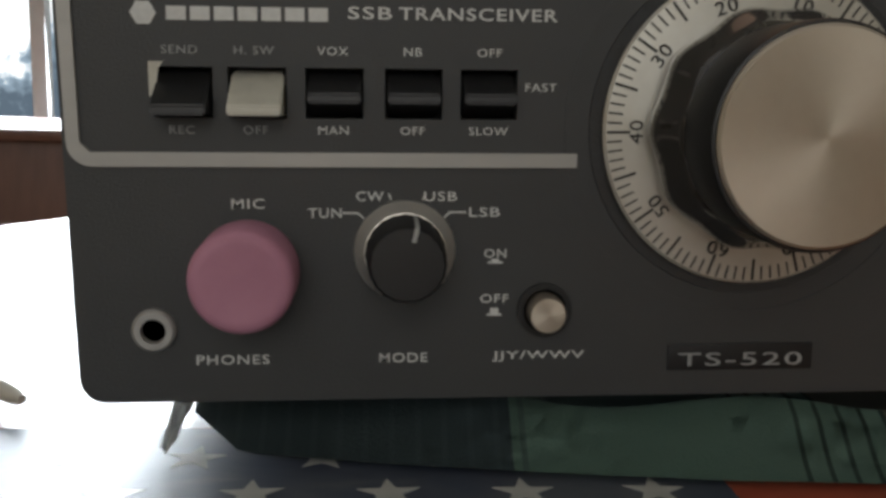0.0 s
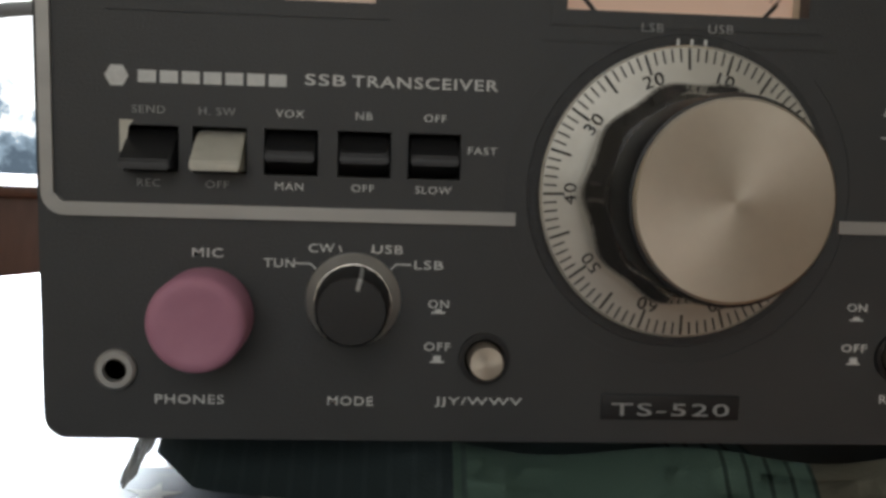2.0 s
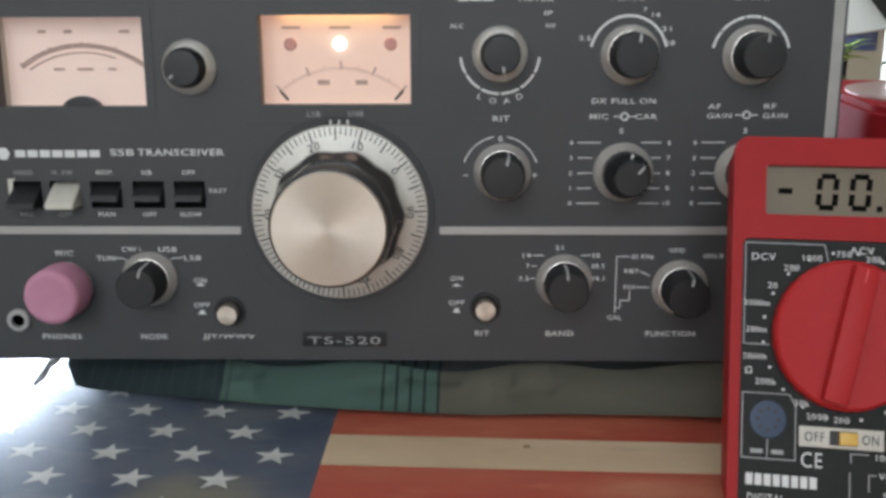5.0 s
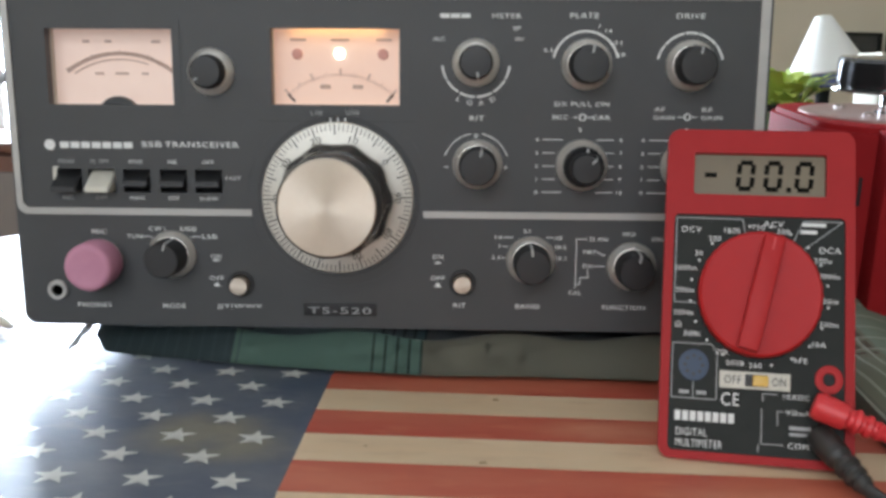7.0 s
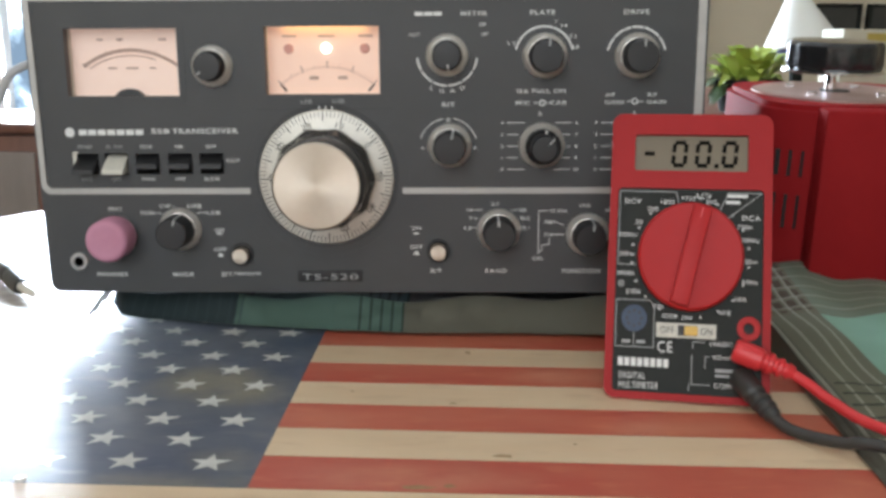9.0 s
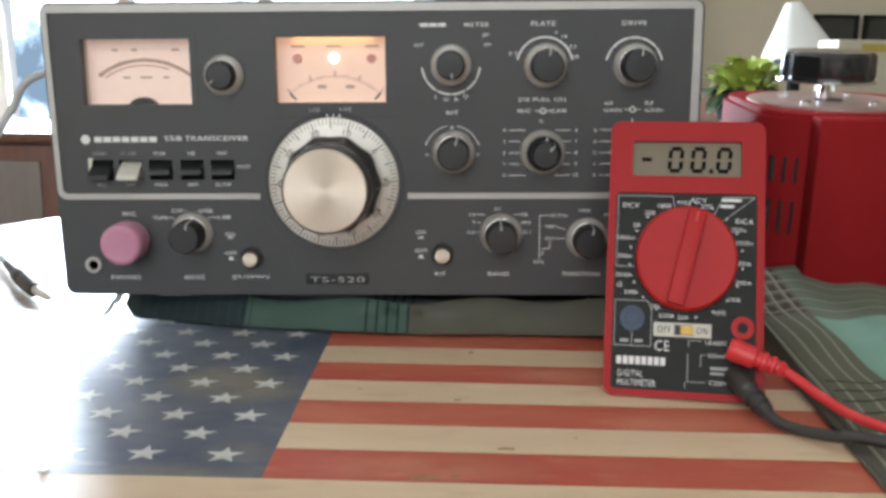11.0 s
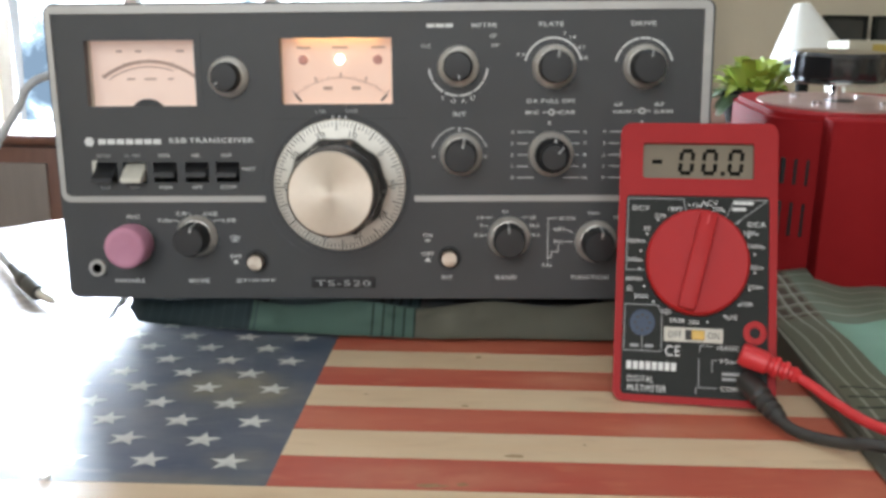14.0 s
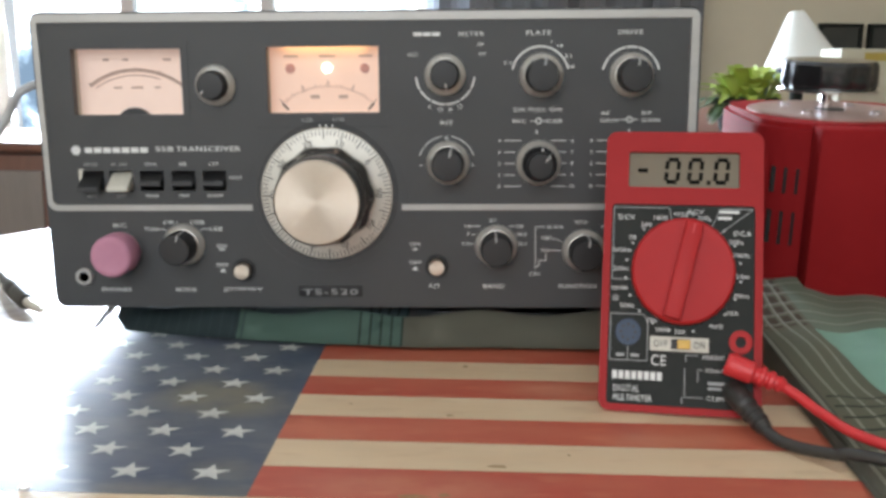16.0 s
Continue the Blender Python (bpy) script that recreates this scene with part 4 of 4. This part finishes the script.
# ---- multimeter ----
mm = thing("multimeter", pose(0.3112, -0.0958, 0.0010, -20.0, -1.2, -9.75) @ Matrix.Diagonal((1.028, 1.0, 1.095, 1)), "red handheld digital multimeter with a black face, switched on", "multimeter")
W, H, D = 3.27, 11.25, 2.2
bm = plate(bmesh.new(), rounded(-W, W, 0, H, 0.45), [rounded(-2.3, 2.3, 8.96, 10.42, 0.1), rounded(-2.95, 2.95, 0.28, 8.25, 0.2)], 0.0, 0.35)
part("front_shell", bm, RED, mm)
bm = plate(bmesh.new(), rounded(-W + 0.03, W - 0.03, 0.03, H - 0.03, 0.45), [], 0.35, D)
bmesh.ops.bevel(bm, geom=[e for e in bm.edges if all(v.co.y > D - 0.01 for v in e.verts) and len(e.link_faces) == 2 and any(abs(f.normal.y) < 0.5 for f in e.link_faces)], offset=0.25, segments=3, affect="EDGES")
for w in bm.verts:
    if w.co.z < 1.0:
        w.co.z += 0.38 * w.co.y
part("back_shell", bm, RED, mm)
boxed("display", (-2.34, 2.34, 0.24, 0.34, 8.9, 10.5), LCD, mm, label="grey liquid crystal display")
boxed("face_plate", (-2.94, 2.94, 0.06, 0.34, 0.29, 8.24), FACE, mm, label="black printed face")


def digit(cx, cz, segs):
    w, h, t, y0, y1 = 0.24, 0.46, 0.165, 0.225, 0.24
    lines = {"a": (-w, h, w, h), "g": (-w, 0, w, 0), "d": (-w, -h, w, -h), "f": (-w, h, -w, 0), "b": (w, h, w, 0), "e": (-w, 0, -w, -h), "c": (w, 0, w, -h)}
    for s in segs:
        x0, z0, x1, z1 = lines[s]
        dx, dz = (0.03 if x1 > x0 else 0), (0.06 if z1 != z0 else 0)
        part("digit_segment", bar(bmesh.new(), cx + x0 + dx + z0 * 0.08, cz + z0 - dz, cx + x1 - dx + z1 * 0.08, cz + z1 + dz, t, y0, y1), SEG, mm)


for cx in (-0.46, 0.50, 1.58):
    digit(cx, 9.69, "abcdef")
digit(-1.7, 9.69, "g")
boxed("decimal_point", (0.96, 1.13, 0.225, 0.24, 9.14, 9.31), SEG, mm)
dk = turned("range_dial", [(2.10, 0.06), (2.12, -0.15), (2.08, -0.45), (2.0, -0.52), (1.85, -0.50), (0.3, -0.46)], DIALRED, mm, 0.05, 5.55, "red rotary range dial", seg=72, flutes=36, depth=0.004)
bm = bmesh.new()
v = box(bm, -0.36, 0.36, -0.95, -0.40, -1.95, 1.95, 0.12)
bmesh.ops.rotate(bm, cent=(0, 0, 0), matrix=Matrix.Rotation(radians(13), 3, "Y"), verts=bm.verts[:])
bmesh.ops.translate(bm, vec=(0.05, 0, 5.55), verts=bm.verts[:])
part("grip", bm, DIALRED, dk)
part("grip_mark", bar(bmesh.new(), 0.05 + 1.45 * math.sin(radians(13)), 5.55 + 1.45 * math.cos(radians(13)), 0.05 + 1.85 * math.sin(radians(13)), 5.55 + 1.85 * math.cos(radians(13)), 0.05, -0.96, -0.9), LEADRED, dk)
YF = 0.05
boxed("switch_plate", (-1.22, 1.16, 0.02, 0.06, 2.42, 2.98), CREAM, mm, 0.015, "pale switch plate")
letters("OFF", -0.78, 2.70, 0.27, 0.012, mm, INK, 0.56)
letters("ON", 0.78, 2.70, 0.27, 0.012, mm, INK, 0.46)
boxed("switch_slot", (-0.36, 0.42, 0.005, 0.03, 2.50, 2.90), INK, mm)
boxed("slide_switch", (-0.1, 0.42, -0.12, 0.03, 2.52, 2.88), YELLOW, mm, 0.04, "yellow slide switch set to on")
turned("transistor_socket", [(0.52, 0.06), (0.52, -0.04), (0.45, -0.05), (0.2, -0.05)], BLUE, mm, -2.12, 3.1, "blue round transistor socket", seg=32)
for k in range(8):
    a = k * math.pi / 4
    turned("socket_hole", [(0.055, -0.055), (0.02, -0.058)], INK, mm, -2.12 + 0.3 * math.cos(a), 3.1 + 0.3 * math.sin(a), seg=10)
letters("CE", -0.85, 2.05, 0.42, YF, mm, WHITE, 0.6)
bars([(-2.72 + 0.26 * k, -2.52 + 0.26 * k) for k in range(8)], 1.42, 0.32, YF, mm, WHITE, "brand_bar")
letters("DIGITAL", -2.13, 0.90, 0.25, YF, mm, WHITE, 1.06)
letters("MULTIMETER", -1.87, 0.54, 0.25, YF, mm, WHITE, 1.58)
for text, x, z, h in (("DCV", -2.32, 7.72, 0.2), ("ACV", 0.52, 7.98, 0.2), ("DCA", 2.45, 7.15, 0.2), ("1000", -0.9, 7.72, 0.17), ("200", -1.5, 7.42, 0.17), ("20", -2.05, 6.9, 0.17),
                      ("2000m", -2.5, 6.38, 0.16), ("200m", -2.5, 5.62, 0.16), ("750", 0.0, 7.86, 0.17), ("200", 0.85, 7.74, 0.17), ("200u", 2.2, 6.8, 0.17), ("2000u", 2.42, 6.28, 0.16),
                      ("20m", 2.46, 5.45, 0.17), ("200m", 2.42, 4.68, 0.16), ("10A", 2.1, 4.0, 0.17), ("hFE", 1.5, 3.45, 0.17), ("200", -0.02, 3.2, 0.17), ("2000", -0.72, 3.25, 0.17),
                      ("20k", -1.15, 3.6, 0.17), ("200k", -2.2, 4.15, 0.17), ("2000k", -2.52, 4.85, 0.16), ("10ADC", 1.38, 2.25, 0.17), ("VΩmA", 1.42, 1.75, 0.17), ("COM", 1.45, 0.68, 0.18), ("Ω", -2.7, 4.45, 0.2)):
    letters(text, x, z, h, YF, mm, WHITE)
for k in range(20):
    a = radians(-168 + 17.7 * k)
    turned("range_dot", [(0.045, 0.06), (0.045, 0.045), (0.01, 0.044)], WHITE, mm, 0.05 + 2.36 * math.sin(a), 5.55 + 2.36 * math.cos(a), seg=10)
for pts in (((-2.86, 8.12), (-0.55, 8.12), (-0.42, 7.5)), ((-2.86, 8.12), (-2.86, 5.2), (-2.1, 5.2)), ((1.15, 7.3), (1.55, 8.12), (2.86, 8.12), (1.5, 7.1)),
            ((-2.86, 3.82), (-1.5, 3.82), (-1.32, 3.5), (-1.32, 2.0), (-2.86, 2.0), (-2.86, 3.82)), ((-2.12, 2.55), (-2.12, 2.0)),
            ((0.25, 2.3), (0.75, 2.3)), ((0.25, 2.3), (0.25, 2.05)), ((0.22, 1.8), (0.22, 0.68), (0.95, 0.68)), ((0.12, 0.68), (0.12, 0.42)), ((0.75, 1.75), (0.95, 1.75)), ((0.75, 1.75), (0.75, 1.3))):
    bm = bmesh.new()
    for a, b in zip(pts, pts[1:]):
        bar(bm, *a, *b, 0.032, 0.04, 0.06)
    part("printed_line", bm, DIM, mm)
bars([(-2.6, -2.25), (-2.0, -1.65)], 2.2, 0.12, YF, mm, DIM)
bars([(1.15, 1.85)], 1.25, 0.12, YF, mm, DIM)
bars([(1.15, 1.85)], 1.05, 0.10, YF, mm, DIM)
bars([(1.5, 2.3)], 8.0, 0.12, YF, mm, WHITE)
bars([(1.45, 2.0)], 7.75, 0.12, YF, mm, WHITE)
turned("jack", [(0.46, 0.06), (0.46, -0.06), (0.36, -0.08), (0.22, -0.06), (0.20, 0.04)], DIALRED, mm, 2.42, 2.88, "red free socket", seg=32)
turned("jack_hole", [(0.21, 0.02), (0.05, 0.02)], INK, mm, 2.42, 2.88, seg=20)

# ---- test leads ----


def plug(name, pts, material, parent, radii):
    """A moulded plug with grip ribs along a straight line."""
    a, b = Vector(pts[0]), Vector(pts[1])
    d = b - a
    bm = lathe(bmesh.new(), [(r, s * d.length) for s, r in radii], 0, 0, axis="z", seg=20)
    q = Vector((0, 0, 1)).rotation_difference(d.normalized())
    bmesh.ops.rotate(bm, cent=(0, 0, 0), matrix=q.to_matrix(), verts=bm.verts[:])
    bmesh.ops.translate(bm, vec=a, verts=bm.verts[:])
    return part(name, bm, material, parent)


RIBS = [(0, 0.42), (0.08, 0.50), (0.45, 0.47), (0.50, 0.36), (0.55, 0.36), (0.58, 0.45), (0.64, 0.45), (0.67, 0.33), (0.71, 0.33), (0.74, 0.41), (0.80, 0.41), (0.83, 0.30), (0.87, 0.30), (0.90, 0.36), (1.0, 0.26)]
red = thing("red_test_lead", pose(0, 0, 0), "red test lead plugged into the multimeter", "test lead")
plug("plug", ((32.9, -9.8, 2.50), (35.1, -10.6, 1.80)), LEADRED, red, RIBS)
tube("cable", [(35.0, -10.55, 1.82), (35.6, -11.1, 1.5), (36.2, -11.9, 1.15), (37.3, -13.9, 0.9), (40.8, -17.2, 0.85), (45, -20, 0.85), (52, -24, 0.8)], 0.22, LEADRED, red)
black = thing("black_test_lead", pose(0, 0, 0), "black test lead plugged into the multimeter", "test lead")
plug("plug", ((33.2, -9.7, 1.35), (34.0, -12.2, 0.48)), LEADBLACK, black, RIBS)
tube("cable", [(33.95, -12.1, 0.5), (34.3, -12.8, 0.36), (34.9, -13.4, 0.32), (35.8, -14.4, 0.5), (36.8, -15.2, 0.75), (42, -18.6, 0.85), (50, -22.5, 0.8)], 0.24, LEADBLACK, black)

# ---- phono lead on the table ----
ph = thing("phono_lead", pose(0, 0, 0), "grey audio lead with a dark phono plug", "audio lead")
tube("cable", [(5, 30, 12), (0, 24, 14.0), (-6.9, 16, 12.9), (-9.2, 15.6, 10.4), (-11.6, 15.8, 6.6), (-13.6, 18.4, 3.2), (-13.4, 19.0, 1.2), (-11.0, 15.8, 0.5), (-8.5, 12.2, 0.42)], 0.28, CORD, ph)
plug("strain_relief", ((-8.7, 12.5, 0.42), (-6.5, 9.3, 0.48)), LEADBLACK, ph, [(0, 0.3), (0.5, 0.34), (1, 0.40)])
plug("plug_body", ((-6.6, 9.4, 0.5), (-3.6, 5.4, 0.5)), LEADBLACK, ph, [(0, 0.42), (0.06, 0.52), (0.35, 0.55), (0.38, 0.48), (0.48, 0.48), (0.5, 0.55), (0.9, 0.53), (1.0, 0.43)])
plug("plug_tip", ((-3.7, 5.5, 0.5), (-2.0, 3.7, 0.48)), SKIRT, ph, [(0, 0.30), (0.7, 0.28), (0.9, 0.22), (1.0, 0.12)])

# ---- wrap under the radio's corner ----
bm = bmesh.new()
rowp = None
for i in range(9):
    t = i / 8
    pts = []
    for j in range(5):
        w = j / 4 - 0.5
        pts.append(bm.verts.new((2.1 + 0.2 * t + w * (0.25 + 0.55 * t), 0.9 + 4.6 * t, 0.25 + 1.15 * t + 0.14 * math.sin(3.1 * i + 2 * j) * (1 - abs(w)))))
    if rowp:
        for j in range(4):
            bm.faces.new((rowp[j], rowp[j + 1], pts[j + 1], pts[j]))
    rowp = pts
bmesh.ops.solidify(bm, geom=bm.faces[:], thickness=0.05)
tagged(finish("plastic_wrap", bm, PLASTIC, smooth=False), "crumpled clear plastic wrap tucked under the radio", "wrapping")

# ---- variable transformer ----
va = thing("variable_transformer", pose(0.4665, 0.195, 0.0085, 4.5, 0, 0) @ Matrix.Diagonal((0.87, 0.87, 0.905, 1)), "red enamelled variable transformer with a black hand knob", "transformer")
bm = plate(bmesh.new(), [(x, y) for x, y in rounded(-7.1, 8.0, -8.0, 8.0, 4.2, 12)], [], 0.0, 12.0)
bmesh.ops.rotate(bm, cent=(0, 0, 0), matrix=Matrix.Rotation(radians(90), 3, "X"), verts=bm.verts[:])
bmesh.ops.translate(bm, vec=(0, 0, 0), verts=bm.verts[:])
lo = min(v.co.z for v in bm.verts)
bmesh.ops.translate(bm, vec=(0, 0, -lo), verts=bm.verts[:])
bmesh.ops.bevel(bm, geom=[e for e in bm.edges if len(e.link_faces) == 2 and all(v.co.z > 11.9 for v in e.verts) and any(abs(f.normal.z) < 0.5 for f in e.link_faces)], offset=0.4, segments=4, affect="EDGES")
part("housing", bm, ENAMEL, va)
turned("top_plate", [(6.2, 12.0), (6.2, 12.12), (5.8, 12.22), (5.5, 12.16), (1.0, 12.18)], PLATE, va, 0, 0, axis="z", seg=64)
turned("shaft_bush", [(1.1, 12.15), (1.1, 12.24), (0.6, 12.25)], RECESS, va, 0, 0, axis="z", seg=24)
turned("shaft", [(0.45, 12.1), (0.45, 14.0)], CHROME, va, -0.35, 0, axis="z", seg=24)
for sx, sy in ((-2.6, -2.6), (2.6, -2.6), (-2.6, 2.6), (2.6, 2.6)):
    turned("screw", [(0.38, 12.15), (0.38, 12.32), (0.25, 12.40)], CHROME, va, sx, sy, axis="z", seg=16)
hk = turned("hand_knob", [(3.7, 13.6), (3.85, 13.67), (3.85, 13.8), (3.5, 13.95)], CHROME, va, -0.35, 0, axis="z", seg=64, label="black hand knob with a bright flange")
turned("knob_grip", [(3.45, 13.9), (3.55, 14.2), (3.5, 15.6), (3.3, 15.85), (1.6, 15.87)], BAKELITE, hk, -0.35, 0, axis="z", seg=96, flutes=12, depth=0.02)
bm = bmesh.new()
box(bm, -3.9, 10.5, -9.7, -7.6, 0.2, 11.95, 0.25)
part("terminal_box", bm, ENAMEL, va)
for z0, z1 in ((7.1, 8.9), (3.4, 5.8)):
    for k in range(4):
        x = -6.75 + 0.74 * k
        yy = -7.98 + max(0, (-2.9 - x)) ** 2 * 0.13
        boxed("vent_slot", (x - 0.14, x + 0.14, yy - 0.06, yy + 0.5, z0, z1), RECESS, va)
for sx, sy in ((-6, -6), (6, -6), (-6, 6), (6, 6)):
    turned("foot", [(0.9, -0.95), (0.9, 0.05)], KNOB, va, sx, sy, axis="z", seg=20)

# ---- plant, shade and small things behind ----
stand = thing("side_table", pose(0, 0, 0), "low dark side table behind the transformer", "side table")
boxed("tabletop", (44, 118, 46, 120, 6.0, 8.0), BROWN, stand, 0.3)
for lx in (47, 115):
    for ly in (49, 117):
        boxed("leg", (lx - 2, lx + 2, ly - 2, ly + 2, -74, 6.0), BROWN, stand)

plant = thing("potted_plant", pose(0.515, 0.56, 0.080) @ Matrix.Diagonal((1, 1, 0.9, 1)), "small bright green leafy plant in a black pot", "plant")
turned("pot", [(2.6, 0.0), (3.4, 3.2), (3.6, 3.3), (3.6, 3.8), (3.3, 3.8), (3.2, 3.3), (0.5, 3.2)], POT, plant, 0, 0, axis="z", seg=32)
rnd = random.Random(5)
for k in range(135):
    low = k >= 95
    a, rr = rnd.uniform(0, 2 * math.pi), rnd.uniform(3.6, 6.4) if low else rnd.uniform(0.4, 6.6)
    base = Vector((1.6 * math.cos(a) * rnd.random(), 1.6 * math.sin(a) * rnd.random(), 3.2))
    tip = Vector((rr * math.cos(a), 0.8 * rr * math.sin(a), (0.6 + rnd.uniform(0.0, 2.4)) if low else 4.2 + rnd.uniform(-0.8, 3.9) - 0.10 * rr))
    bm = bmesh.new()
    side = (tip - base).cross(Vector((0, 0, 1))).normalized() * rnd.uniform(0.55, 0.95)
    n = 6
    prev = None
    for j in range(n + 1):
        t = j / n
        c = base.lerp(tip, 0.25 + 0.75 * t) + Vector((0, 0, 1.1 * math.sin(math.pi * t)))
        w = math.sin(math.pi * min(1, 0.08 + 0.92 * t)) ** 0.8 + 0.02
        trio = [bm.verts.new(c - side * w), bm.verts.new(c + Vector((0, 0, -0.15 * w))), bm.verts.new(c + side * w)]
        if prev:
            for p in (0, 1):
                bm.faces.new((prev[p], prev[p + 1], trio[p + 1], trio[p]))
        prev = trio
    part("leaf", bm, LEAFDARK if low else LEAF, plant)

shade = thing("cone_lamp", pose(0.677, 0.90, 0.080), "white cone-shaped shade over a blue band", "lamp")
cone = turned("shade", [(4.95, 7.4), (5.1, 7.6), (1.15, 14.5), (0.95, 14.75), (0.3, 14.8)], SHADE, shade, 0, 0, axis="z", seg=48)
cone.rotation_euler = (0, radians(-10), 0)
cone.location = (0.0195, 0, 0)
turned("band", [(4.0, 5.2), (4.1, 5.4), (4.1, 7.9), (3.9, 8.0)], NAVY, shade, 0.3, 0, axis="z", seg=48)
turned("stem", [(3.0, 0), (3.0, 0.6), (0.9, 1.0), (0.9, 6.4)], POT, shade, 0.3, 0, axis="z", seg=24)
card = thing("card_box", pose(0.640, 0.55, 0.080), "pale cardboard box with gold print", "box")
boxed("carton", (-4.2, 5.4, -2.5, 3.5, 0, 8.7), CARD, card, 0.08)
boxed("gold_label", (-1.8, 2.4, -2.56, -2.48, 7.5, 8.3), GOLD, card)
tub = boxed("teal_tub", (64.0, 74, 57, 67, 8.0, 12.5), TEAL, None, 0.6)
tagged(tub, "teal plastic tub on the side table", "tub")
for k, x in enumerate((95.9, 106.5)):
    pf = thing("picture_frame", pose(x * CM, 1.63, 0.178), "dark framed picture hanging on the beige wall", "picture", "pictures on the wall")
    bm = plate(bmesh.new(), rect(0, 9.2, 0, 6.6), [rect(0.7, 8.5, 0.7, 5.9)], -0.8, 0.8)
    part("frame", bm, POT, pf)
    boxed("picture", (0.6, 8.6, -0.2, 0.2, 0.6, 6.0), DARKGLASS, pf)

# ---- cabinet below the garden window ----
cb = thing("cabinet", pose(0, 0, 0), "reddish brown wooden cabinet with grey door panels", "cabinet")
boxed("body", (-154, -34, 121, 150, -74, -1.6), BROWN, cb, 0.4)
boxed("cabinet_top", (-156, -32, 118.5, 152, -1.6, 0.1), BROWN, cb, 0.4)
for x0 in (-150, -99):
    dr = boxed("door", (x0, x0 + 49, 119.5, 121, -70, -2.2), BROWN, cb, 0.3)
    boxed("door_panel", (x0 + 4.5, x0 + 44.5, 118.8, 119.7, -62, -5.0), GREYPANEL, dr, 0.3)
